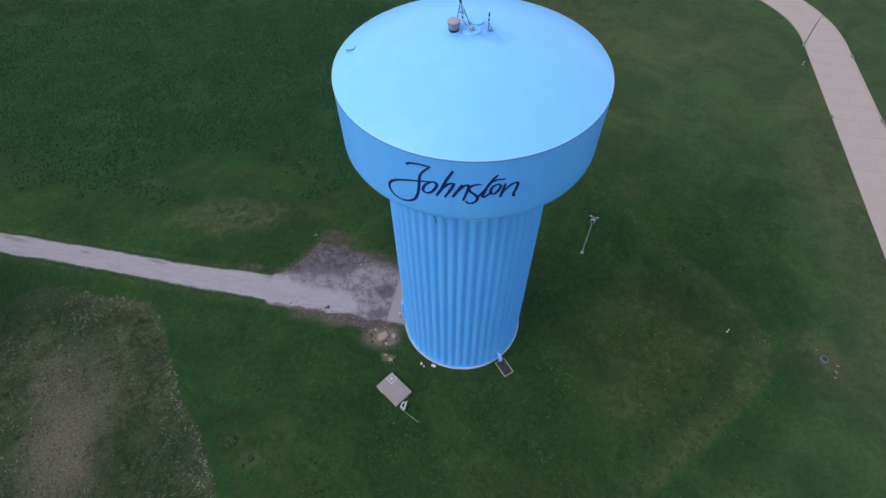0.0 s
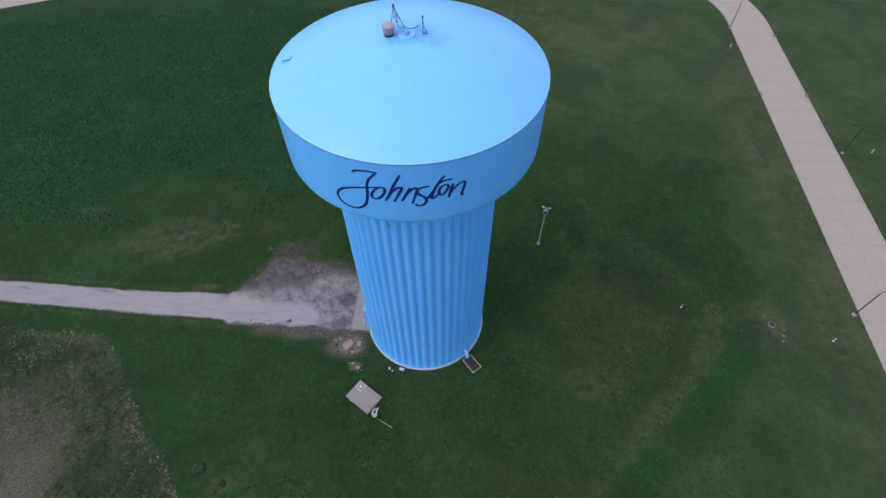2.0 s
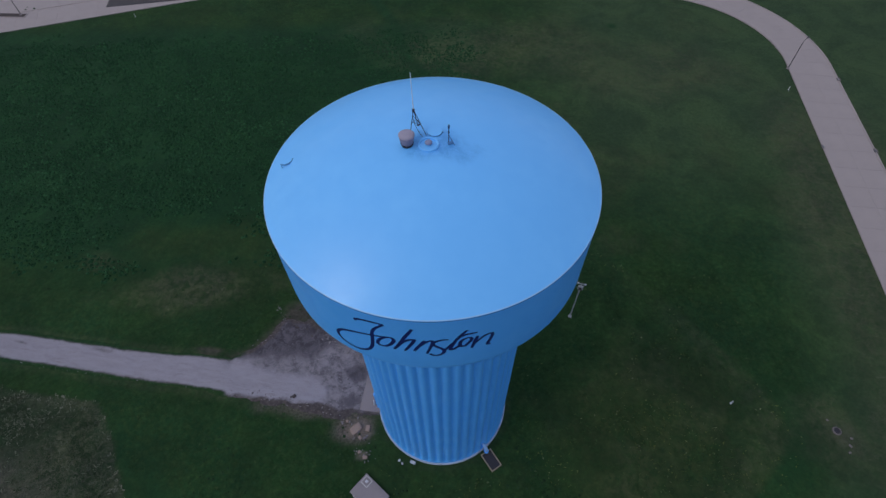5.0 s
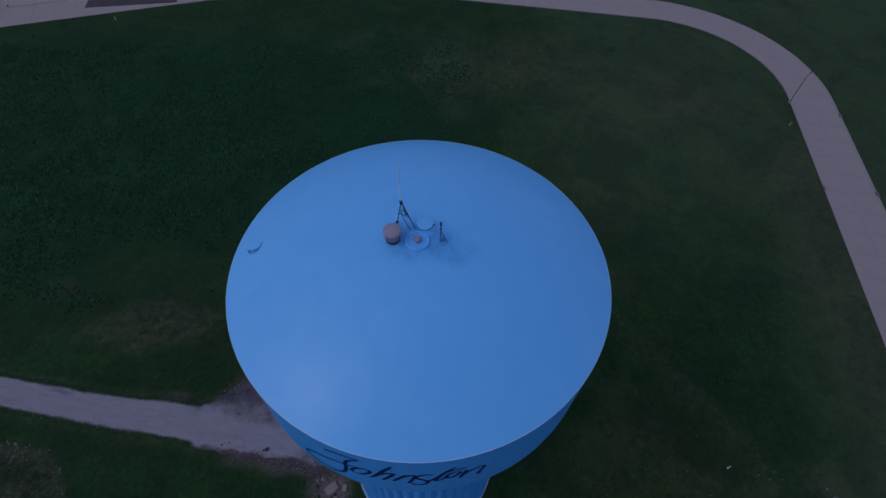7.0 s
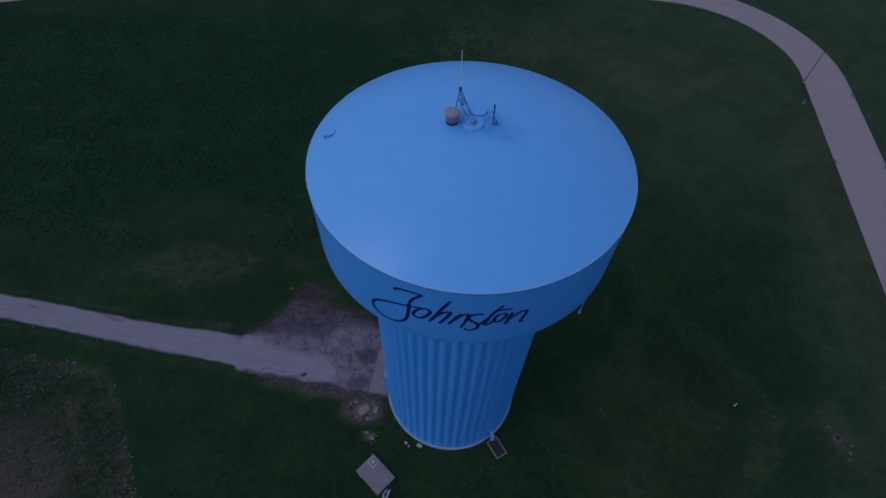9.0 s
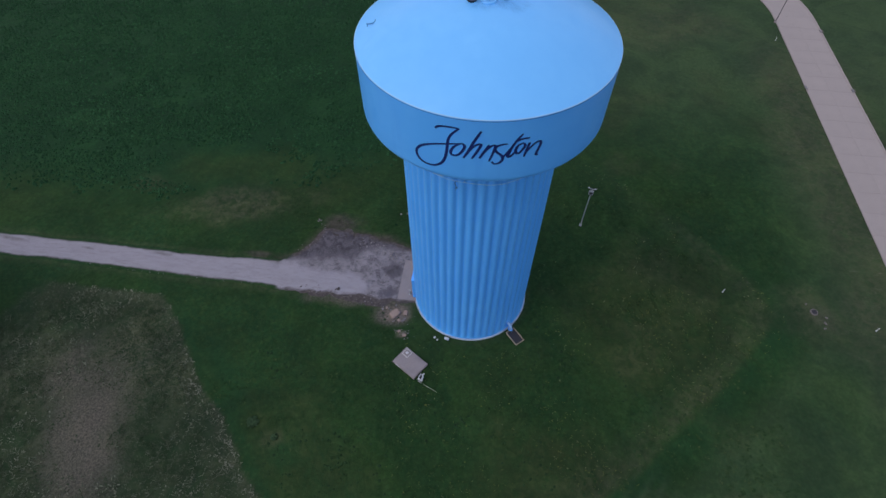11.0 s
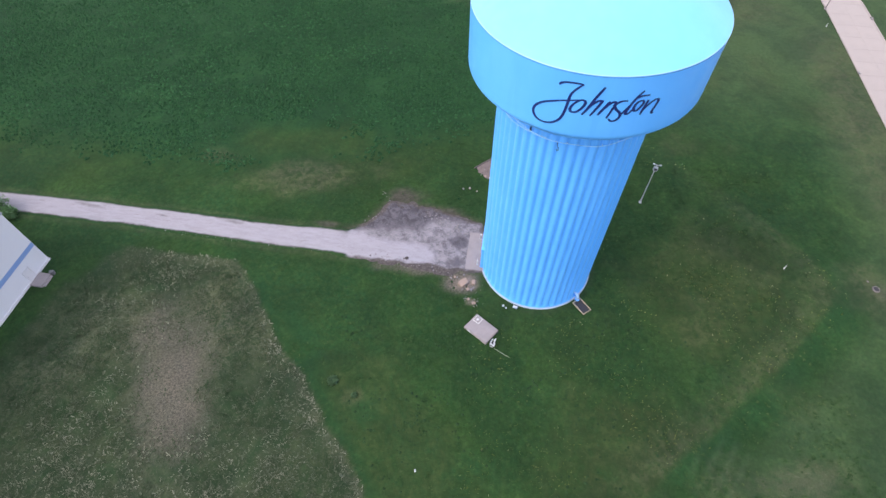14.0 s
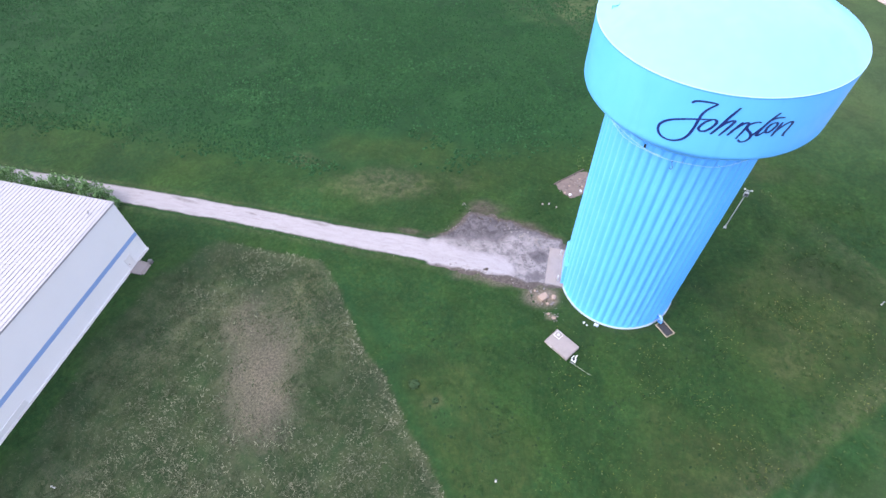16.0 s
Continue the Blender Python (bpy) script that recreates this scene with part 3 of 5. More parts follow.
    soil = 0.95 * step(inside_of(X, Y, APRON) + 2.0 * (n2 - 0.5), -2.2, 1.2) * step(Y, 34, 36)
    soil = np.maximum(soil, 0.75 * step(ellipse(X, Y, -25.0, 44.2, 4.6, 2.6, 15) + 0.9 * (n2 - 0.5), -0.1, 0.9))
    soil = np.maximum(soil, 0.65 * step(ellipse(X, Y, -36.3, 37.1, 3.0, 0.9, 0) + 0.6 * (n2 - 0.5), 0.0, 0.6))
    soil = np.maximum(soil, 0.45 * step(0.9 - np.abs(np.hypot(X - TX, Y - TY) - 8.0), 0, 0.9) * n2)
    for name, layer in (("meadow", meadow), ("field", field), ("olive", olive), ("dry", dry), ("straw", straw), ("bare", bare), ("sand", sand), ("stripe", stripe), ("pale", pale), ("soil", soil)):
        me.attributes.new(name, "FLOAT", "POINT").data.foreach_set("value", np.asarray(layer, np.float32).ravel())
    me.materials.append(GROUND)
    me.shade_smooth()
    tagged(new("ground", me), "green mown lawn with dry patches, field and rough meadow", "ground", kind="structure")


make_ground()


def make_track():
    """The gravel track and turning place, cut out along an uneven edge."""
    pitch = 0.16
    xs, ys = np.arange(-150, -8.0, pitch), np.arange(29.5, 47, pitch)
    X, Y = np.meshgrid(xs, ys)
    M = track_mask(X, Y)
    jx, jy = rng.uniform(-0.05, 0.05, (2, *X.shape))
    Z = 0.035 + 0.035 * (fractal(X, Y, 1.2, 31) - 0.5) - 0.07 * step(0.1 - M, 0, 0.55)
    keep = M > -0.6
    ny, nx = X.shape
    idx = np.arange(nx * ny).reshape(ny, nx)
    whole = keep[:-1, :-1] & keep[:-1, 1:] & keep[1:, 1:] & keep[1:, :-1]
    quads = np.stack([idx[:-1, :-1], idx[:-1, 1:], idx[1:, 1:], idx[1:, :-1]], -1)[whole]
    used = np.unique(quads)
    back = np.zeros(nx * ny, int)
    back[used] = np.arange(len(used))
    me = bpy.data.meshes.new("gravel_track")
    me.from_pydata(np.stack([X + jx, Y + jy, Z], -1).reshape(-1, 3)[used].tolist(), [], back[quads].tolist())
    n1 = fractal(X, Y, 2.2, 33) - 0.5
    place = inside_of(X, Y, APRON)
    # the white run comes in as a tongue, over grey rubble and, behind it, dark ash
    tongue = np.minimum(np.interp(X, [-40, -30, -22, -19], [36.6, 36.1, 35.2, 34.0]) - Y, -19.0 - X)
    rubble = step(-tongue + 2.2 * n1, -1.3, 1.3) * step(X, -36, -30)
    wedge = np.interp(X, [-34, -29, -24, -19, -15, -12.5], [36.2, 36.5, 37.6, 39.6, 40.6, 41.5])
    ash = step(Y - wedge + 2.6 * n1, -1.8, 2.4) * step(X, -36, -32)
    ash = np.maximum(ash, 0.85 * step(ellipse(X, Y, -15.6, 36.4, 1.9, 1.5, 0) + 1.2 * n1, -0.1, 0.6))
    ash = np.maximum(ash, 0.8 * step(ellipse(X, Y, -15.7, 32.9, 1.9, 1.3, 20) + 1.2 * n1, -0.1, 0.6))
    earth = 1.2 * step(32.1 - Y + 1.8 * n1, -0.7, 1.1) * step(X, -33, -26)
    for cx, cy, rx, ry in ((-74.0, 35.2, 5.5, 1.0), (-50.3, 35.3, 3.6, 0.75), (-62.0, 34.9, 3.0, 0.5)):
        earth = np.maximum(earth, 0.5 * step(ellipse(X, Y, cx, cy, rx, ry, -5) + 0.7 * n1, -0.2, 0.9))
    earth = np.maximum(earth, 0.66 * step(0.75 - M + 0.6 * n1, 0, 1.0))
    earth = np.maximum(earth, 1.0 * step(0.9 - M + 1.2 * n1, 0, 1.5) * step(Y, 36.4, 37.6) * step(X, -34, -30) * step(-12.6 - X, 0, 1.5))
    wide = 0.8 + 1.1 * step(Y, 36, 38)
    rim = step(0.75 * wide - M, 0, 1.25 * wide)
    rim *= 1 - step(X, -33, -29) * np.maximum(step(33.0 - Y, 0, 0.6), step(Y, 36.4, 37.4))
    rim = np.where(np.hypot(X - TX, Y - TY) < 8.6, 0, rim)
    for name, layer in (("rubble", rubble), ("ash", ash), ("earth", earth), ("rim", rim)):
        me.attributes.new(name, "FLOAT", "POINT").data.foreach_set("value", layer.ravel()[used].astype(np.float32))
    me.materials.append(GRAVEL)
    me.shade_smooth()
    tagged(new("gravel_track", me), "pale crushed-limestone track ending in a dirty turning place", "gravel track", kind="structure")


make_track()

# ---- the concrete street ----
def road_line(s):
    """The street's middle and heading: north, a quarter bend to the left, then west with a slow bend to the south."""
    if s < 174.3:
        return 58.65 + 0.0155 * (s - 100), -60 + s, 90.0
    s -= 174.3
    arc = 29.75 * math.pi / 2
    if s < arc:
        a = s / 29.75
        return 30.05 + 29.75 * math.cos(a), 114.3 + 29.75 * math.sin(a), 90 + math.degrees(a)
    s -= arc
    if s < 53.2:
        return 30.05 - s, 144.05, 180.0
    s -= 53.2
    a = min(s / 110.0, radians(26.6))
    x, y = -23.9 - 110 * math.sin(a), 144.05 - 110 * (1 - math.cos(a))
    rest = s - 110 * a
    return x - rest * math.cos(a), y - rest * math.sin(a), 180 + math.degrees(a)


def strip(lo, hi, a, b, z0, z1, pitch):
    """A bar of the street between the distances lo and hi along it and the offsets a and b to its left."""
    bm, rings = bmesh.new(), []
    count = max(1, math.ceil((hi - lo) / pitch))
    for k in range(count + 1):
        x, y, h = road_line(lo + (hi - lo) * k / count)
        nx, ny = -math.sin(radians(h)), math.cos(radians(h))
        rings.append([bm.verts.new((x + nx * o, y + ny * o, z)) for o, z in ((a, z0), (b, z0), (b, z1), (a, z1))])
    for p, q in zip(rings, rings[1:]):
        for j in range(4):
            bm.faces.new((p[j], p[(j + 1) % 4], q[(j + 1) % 4], q[j]))
    bm.faces.new(rings[0][::-1])
    bm.faces.new(rings[-1])
    bmesh.ops.recalc_face_normals(bm, faces=bm.faces)
    return bm


ROAD_END = 388.0
road = tagged(part("road", strip(0, ROAD_END, -4.25, 4.25, -0.12, -0.035, 3.0), JOINT), "pale concrete street with a bend and low kerbs", "road", kind="structure")
for side in (-1, 1):
    part("kerb", strip(0, ROAD_END, side * 4.15, side * 4.38, -0.12, 0.075, 2.0), ROAD, road, "pale concrete kerb")

# ---- the water tower ----
tower = thing("water_tower", (TX, TY, 0), "tall sky-blue fluted water tower with a navy script name", "water tower")
R_COL, R_TANK, Z_RIM, RISE, FLUTES = 7.5, 10.62, 38.4, 3.1, 50


def fluted_column():
    """The steel shaft: rounded ribs with narrower valleys, dying out at top and foot."""
    bm, rings, steps = bmesh.new(), [], FLUTES * 10
    levels = [(0.1, 0.0), (0.3, 0.0), (0.7, 1.0), *((z, 1.0) for z in range(3, 29, 3)), (28.6, 1.0), (29.3, 1.0), (29.65, 0.95), (29.95, 0.5), (30.25, 0.0), (31.2, 0.0)]
    for z, depth in levels:
        ring = []
        for k in range(steps):
            a = math.tau * k / steps
            wave = 0.5 + 0.5 * math.cos((a - radians(-101.4)) * FLUTES)
            r = R_COL + 0.06 - depth * 0.27 * wave ** 1.5
            ring.append(bm.verts.new((r * math.cos(a), r * math.sin(a), z)))
        rings.append(ring)
    for p, q in zip(rings, rings[1:]):
        for k in range(steps):
            bm.faces.new((p[k], p[(k + 1) % steps], q[(k + 1) % steps], q[k]))
    return bm


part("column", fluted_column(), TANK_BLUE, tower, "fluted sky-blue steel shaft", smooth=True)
part("base_ring", lathe([(7.3, -0.05), (7.73, -0.05), (7.73, 0.1), (7.69, 0.13), (7.45, 0.14), (7.3, -0.05)], 160), PALE_RIM, tower, "pale foundation ring", smooth=False)

bowl = [(7.3, 30.15), (8.0, 30.42), (8.9, 30.98), (9.7, 31.68), (10.2, 32.15), (10.42, 32.37), (10.54, 32.52), (10.6, 32.68), (R_TANK, 32.95)]
bowl += [(R_TANK, 34.6), (R_TANK, 36.0), (R_TANK, 37.4), (R_TANK, Z_RIM - 0.06)]
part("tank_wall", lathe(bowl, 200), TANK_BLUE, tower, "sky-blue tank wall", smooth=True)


def roof_z(r):
    return Z_RIM + RISE * (1 - (r / R_TANK) ** 2) ** 1.0


roof = part("tank_roof", lathe([*((R_TANK * (1 - (k / 30)), roof_z(R_TANK * (1 - k / 30))) for k in range(31))], 200), ROOF_BLUE_LIT, tower, "shallow domed sky-blue roof", smooth=True)
# grime that has washed down from the fittings at the crown
rx, ry = np.array([v.co[:2] for v in roof.data.vertices]).T
grime = step(ellipse(rx, ry, 0.4, -0.6, 2.3, 1.5, 0) + 1.3 * (fractal(rx + 60, ry + 60, 0.9, 17) - 0.5), -0.2, 0.55)
roof.data.attributes.new("grime", "FLOAT", "POINT").data.foreach_set("value", np.asarray(grime, np.float32))
part("rim_bead", lathe([(R_TANK - 0.03, Z_RIM - 0.05), (R_TANK + 0.012, Z_RIM - 0.04), (R_TANK + 0.014, Z_RIM - 0.005), (R_TANK + 0.002, Z_RIM + 0.012), (R_TANK - 0.03, Z_RIM + 0.02)], 200), RIM_PALE, tower, "thin rolled rim")

part("rim_seam", lathe([(R_TANK - 0.02, Z_RIM - 0.15), (R_TANK + 0.007, Z_RIM - 0.145), (R_TANK + 0.007, Z_RIM - 0.105), (R_TANK - 0.02, Z_RIM - 0.10)], 200), SEAM_BLUE, tower, "dark weld seam under the rim")


def spline(points, steps=7):
    """Points eased into a smooth line."""
    p = [Vector(points[0]) * 2 - Vector(points[1]), *(Vector(q) for q in points), Vector(points[-1]) * 2 - Vector(points[-2])]
    out = []
    for a, b, c, d in zip(p, p[1:], p[2:], p[3:]):
        for k in range(steps):
            t = k / steps
            out.append(0.5 * (2 * b + (c - a) * t + (2 * a - 5 * b + 4 * c - d) * t * t + (3 * b - a - 3 * c + d) * t**3))
    return out + [Vector(points[-1])]


def brush(strokes):
    """Brush strokes of an inscription, bent round the tank: points are metres along the wall and height."""
    bm, r = bmesh.new(), R_TANK + 0.012
    for k, (thick, thin, points) in enumerate(strokes):
        line, rows = spline([Vector(p) for p in points]), []
        for j, p in enumerate(line):
            way = (line[min(j + 1, len(line) - 1)] - line[max(j - 1, 0)]).normalized()
            side = Vector((-way.y, way.x))
            # a broad nib: thick on down strokes, thin on level ones
            w = thin + (thick - thin) * abs(way.y) ** 0.8
            w *= 0.55 + 0.45 * min(1.0, 3 * min(j, len(line) - 1 - j) / len(line) + 0.4)
            row = []
            for o in (-0.5, 0.5):
                s, z = p.x + side.x * w * o, p.y + side.y * w * o
                rr = r + 0.002 * k
                a = s / R_TANK - math.pi / 2
                row.append(bm.verts.new((rr * math.cos(a), rr * math.sin(a), z)))
            rows.append(row)
        for a, b in zip(rows, rows[1:]):
            bm.faces.new((a[0], a[1], b[1], b[0]))
    return bm


T, S = 0.225, 0.15
letter_j = [(T, S, [(-2.83, 37.12), (-2.70, 37.29), (-2.41, 37.42), (-1.94, 37.49), (-1.47, 37.51), (-1.08, 37.49)]),
            (T, S, [(-1.08, 37.49), (-1.38, 37.18), (-1.69, 36.78), (-1.86, 36.35), (-1.92, 35.82), (-1.98, 35.17), (-2.11, 34.49), (-2.33, 34.01), (-2.69, 33.66), (-3.11, 33.46), (-3.65, 33.42), (-4.12, 33.59), (-4.41, 33.95), (-4.48, 34.36), (-4.29, 34.78), (-3.87, 35.17), (-3.19, 35.52), (-2.37, 35.81), (-1.57, 36.02), (-0.88, 36.17)])]
letter_o = [(T, S, [(-1.03, 36.12), (-1.40, 35.81), (-1.63, 35.39), (-1.64, 35.08), (-1.42, 34.95), (-1.12, 35.06), (-0.84, 35.42), (-0.66, 35.81), (-0.69, 36.08), (-0.88, 36.17), (-1.03, 36.12)])]
letter_h = [(T, S, [(0.48, 37.45), (0.25, 36.98), (-0.01, 36.44), (-0.25, 35.83), (-0.46, 35.31), (-0.71, 34.84)]), (T, S * 0.9, [(-0.40, 35.42), (-0.02, 36.00), (0.32, 36.26), (0.52, 36.26), (0.46, 36.01), (0.25, 35.53), (-0.09, 34.83)])]
letter_n = [(T, S, [(1.12, 36.24), (0.87, 35.76), (0.46, 34.93)]), (T * 0.9, S * 0.8, [(0.74, 35.46), (1.10, 35.96), (1.40, 36.22), (1.54, 36.12), (1.43, 35.52), (1.18, 34.67)])]
letter_s = [(T, S, [(2.42, 36.27), (2.20, 36.29), (1.90, 36.22), (1.63, 36.04), (1.56, 35.80), (1.74, 35.52), (2.06, 35.22), (2.17, 34.85), (1.96, 34.51), (1.60, 34.42), (1.36, 34.64)])]
letter_t = [(T, S, [(3.46, 37.08), (3.15, 36.67), (2.83, 36.09), (2.61, 35.48), (2.53, 35.08), (2.74, 35.10), (3.08, 35.50)]), (T * 0.85, S * 0.8, [(2.15, 34.95), (2.45, 35.45), (2.78, 35.98)]), (T, S, [(2.96, 36.41), (3.42, 36.62), (4.03, 36.63)])]
letter_o2 = [(T, S, [(3.60, 36.23), (3.25, 36.08), (3.07, 35.72), (3.11, 35.37), (3.33, 35.30), (3.56, 35.58), (3.73, 35.96), (3.60, 36.23)])]
letter_n2 = [(T, S, [(4.06, 36.19), (3.93, 35.66), (3.76, 34.87)]), (T, S * 0.9, [(3.87, 35.30), (4.31, 35.87), (4.74, 36.12), (4.94, 35.99), (4.88, 35.58), (4.72, 35.05), (4.73, 34.86), (4.90, 34.80)])]
for char, strokes in zip("Johnston", (letter_j, letter_o, letter_h, letter_n, letter_s, letter_t, letter_o2, letter_n2)):
    part("letter", brush(strokes), INK_BLUE, tower, "navy brush-script letter " + char)


# ---- fittings of the tower ----
def roof_at(x, y):
    return roof_z(math.hypot(x - TX, y - TY))


def column_at(angle, out=0.0):
    return Vector((TX + (R_COL + 0.05 + out) * math.cos(radians(angle)), TY + (R_COL + 0.05 + out) * math.sin(radians(angle)), 0))


CAP_BLUE = worn("dull_cap", (0.24, 0.28, 0.42), (0.22, 0.20, 0.27), 4.0, 0.6)
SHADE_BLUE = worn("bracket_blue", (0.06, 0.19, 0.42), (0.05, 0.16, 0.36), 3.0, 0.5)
tub = thing("roof_tub", (-5.95, 33.92, roof_at(-5.95, 33.92) - 0.05), "faded reddish fibreglass vent tub on the tank roof", "vent")
part("body", lathe([(0.0, 0.0), (0.30, 0.0), (0.33, 0.08), (0.44, 0.6), (0.46, 0.74), (0.42, 0.75)], 28), RUST_TUB, tub, smooth=True)
# the lid is paler than the body: light on its top is in the colour
part("lid", lathe([(0.465, 0.72), (0.475, 0.79), (0.37, 0.83), (0.18, 0.85), (0.0, 0.86)], 28), worn("lit_lid", (0.34, 0.315, 0.39), (0.24, 0.215, 0.28), 3.0, 0.7), tub, "lid, its lit top painted paler", smooth=True)
part("band", lathe([(0.335, 0.04), (0.355, 0.04), (0.385, 0.2), (0.36, 0.2)], 28), DARK_METAL, tub, "dark clamping band")

vent = thing("roof_vent", (-4.68, 33.98, roof_at(-4.68, 33.98) - 0.05), "round sky-blue roof vent with a dull cap", "vent")
part("ring", lathe([(0.5, 0.0), (0.63, 0.0), (0.62, 0.12), (0.58, 0.16), (0.52, 0.14), (0.5, 0.05)], 36), ROOF_BLUE_LIT, vent, smooth=False)
part("plate", lathe([(0.52, 0.06), (0.3, 0.09), (0.0, 0.1)], 36), ROOF_BLUE_LIT, vent)
part("neck", lathe([(0.12, 0.09), (0.12, 0.26), (0.0, 0.26)], 18), ROOF_BLUE_LIT, vent)
part("cap", lathe([(0.21, 0.2), (0.22, 0.26), (0.16, 0.34), (0.0, 0.38)], 22), CAP_BLUE, vent, "dull blue mushroom cap", smooth=True)

hatch = thing("roof_hatch", (-4.5, 35.15, roof_at(-4.5, 35.15) - 0.06), "low round sky-blue manway hatch on the tank roof", "hatch")
part("collar", lathe([(0.36, 0.0), (0.43, 0.0), (0.43, 0.10), (0.41, 0.12), (0.36, 0.12)], 32), SHADE_BLUE, hatch)
part("lid", lathe([(0.44, 0.12), (0.44, 0.14), (0.3, 0.15), (0.0, 0.155)], 32), ROOF_BLUE_LIT, hatch)
part("hinge", box((0.16, 0.1, 0.08), (0.44, 0, 0.1), 0, 0.01), SHADE_BLUE, hatch)

MAST_BLUE = worn("mast_paint", (0.018, 0.035, 0.085), (0.03, 0.05, 0.10), 5.0, 0.5, 0.2)
mast = thing("antenna_mast", (-5.72, 35.2, roof_at(-5.72, 35.2)), "dark steel tripod mast with a tall pale whip aerial", "antenna")
feet = [Vector((-0.24, -0.12, -0.02)), Vector((0.84, -0.46, -0.06)), Vector((0.12, 0.5, -0.03))]
top = Vector((0.0, 0.0, 1.5))
for foot in feet:
    leg = part("leg", tube([foot, top.lerp(foot, 0.015)], 0.026, 6), MAST_BLUE, mast)
    part("foot_plate", box((0.16, 0.16, 0.03), tuple(foot + Vector((0, 0, 0.01)))), MAST_BLUE, leg)
for a, b, low, high in ((0, 1, 0.45, 0.45), (1, 2, 0.4, 0.4), (2, 0, 0.4, 0.4), (0, 1, 0.75, 0.5)):
    part("brace", tube([feet[a].lerp(top, low), feet[b].lerp(top, high)], 0.016, 6), MAST_BLUE, mast)
part("cable", tube([(-0.05, -0.05, 0.95), (0.12, -0.2, 0.45), (0.4, -0.4, 0.1), (0.72, -0.62, -0.04)], 0.018, 6), DARK_METAL, mast, "slack black cable")
part("collar", lathe([(0.0, 1.36), (0.08, 1.36), (0.08, 1.56), (0.0, 1.58)], 12), DARK_METAL, mast)
part("whip", tube([(0, 0, 1.5), (-0.01, 0.0, 2.4), (-0.03, 0.0, 3.95)], 0.030, 8, 0.020), worn("whip_sheath", (0.72, 0.78, 0.86), (0.62, 0.70, 0.80), 4.0, 0.4), mast, "pale blue whip aerial")

sensor = thing("wind_sensor", (-3.55, 34.4, roof_at(-3.55, 34.4)), "small dark instrument post on a blue bracket", "sensor")
part("bracket", box((0.34, 0.22, 0.05), (0.12, -0.1, 0.025), 30, 0.01), SHADE_BLUE, sensor)
part("strut", tube([(0.38, -0.28, 0.03), (0.02, 0.0, 0.5)], 0.03, 6), SHADE_BLUE, sensor)
part("post", tube([(0, 0, -0.03), (0, 0, 1.2)], 0.026, 8), MAST_BLUE, sensor)
part("head", box((0.1, 0.1, 0.26), (0, 0, 1.12), 20, 0.03), MAST_BLUE, sensor)
part("head", box((0.09, 0.12, 0.12), (0, 0, 0.72), 50, 0.03), MAST_BLUE, sensor)


def lug(at, turn, name="roof_lug"):
    """A curved lifting rail welded to the roof."""
    z = roof_at(*at)
    ob = thing(name, (*at, z), "small curved blue rail welded on the roof", "rail", turn=turn)
    arc = [(0.5 * math.cos(radians(a)) - 0.38, 0.5 * math.sin(radians(a)), 0.09) for a in range(-60, 61, 10)]
    rail_blue = worn("rail_blue", (0.09, 0.30, 0.60), (0.07, 0.24, 0.50), 3.0, 0.5)
    part("rail", tube(arc, 0.055, 7), rail_blue, ob)
    for a in (-55, 0, 55):
        x, y = 0.5 * math.cos(radians(a)) - 0.38, 0.5 * math.sin(radians(a))
        part("foot", box((0.05, 0.05, 0.24), (x, y, -0.04)), rail_blue, ob)


lug((-13.75, 33.7), 318)

CABLE_PALE = worn("cable_sheath", (0.45, 0.68, 0.92), (0.38, 0.62, 0.88), 6.0, 0.5)

# a cable slung round the shaft under the tank
cable = thing("slung_cable", (TX, TY, 0), "thin pale cable slung round the shaft under the tank", "cable")
ring = [(7.72 * math.cos(radians(a)), 7.72 * math.sin(radians(a)), 29.2 + 0.06 * math.sin(radians(a * 6)) + 0.05 * math.sin(radians(a * 11))) for a in range(0, 361, 4)]
part("rope", tube(ring, 0.025, 6), CABLE_PALE, cable)
upper = [(7.74 * math.cos(radians(a)), 7.74 * math.sin(radians(a)), 29.45 + 0.12 * math.sin(radians(a * 7))) for a in range(170, 251, 4)]
part("rope", tube(upper, 0.021, 6), CABLE_PALE, cable)
for a in range(0, 360, 24):
    p = Vector((7.62 * math.cos(radians(a)), 7.62 * math.sin(radians(a)), 29.2 + 0.06 * math.sin(radians(a * 6)) + 0.05 * math.sin(radians(a * 11))))
    part("hook", box((0.26, 0.04, 0.04), tuple(p), a), CABLE_PALE, cable)

p = column_at(-122.5)
port = thing("overflow_port", (p.x, p.y, 29.5), "small dark slotted opening high on the shaft", "port", turn=-122.5)
part("frame", box((0.16, 0.3, 0.6), (-0.02, 0, 0), 0, 0.02), TANK_BLUE, port)
part("slot", box((0.05, 0.2, 0.46), (0.065, 0, 0)), BLACK_GLASS, port, "dark slot")

p = column_at(-102)
loop = thing("pipe_bracket", (p.x, p.y, 28.45), "small bent blue pipe bracket high on the shaft", "bracket", turn=-102)
part("bend", tube([(-0.05, 0.0, 0.5), (0.16, 0.0, 0.48), (0.2, 0.1, 0.25), (0.2, 0.22, 0.0), (0.18, 0.1, -0.25), (-0.08, 0.0, -0.3)], 0.05, 8), worn("bracket_blue", (0.07, 0.22, 0.45), (0.05, 0.18, 0.38), 3.0, 0.5), loop)

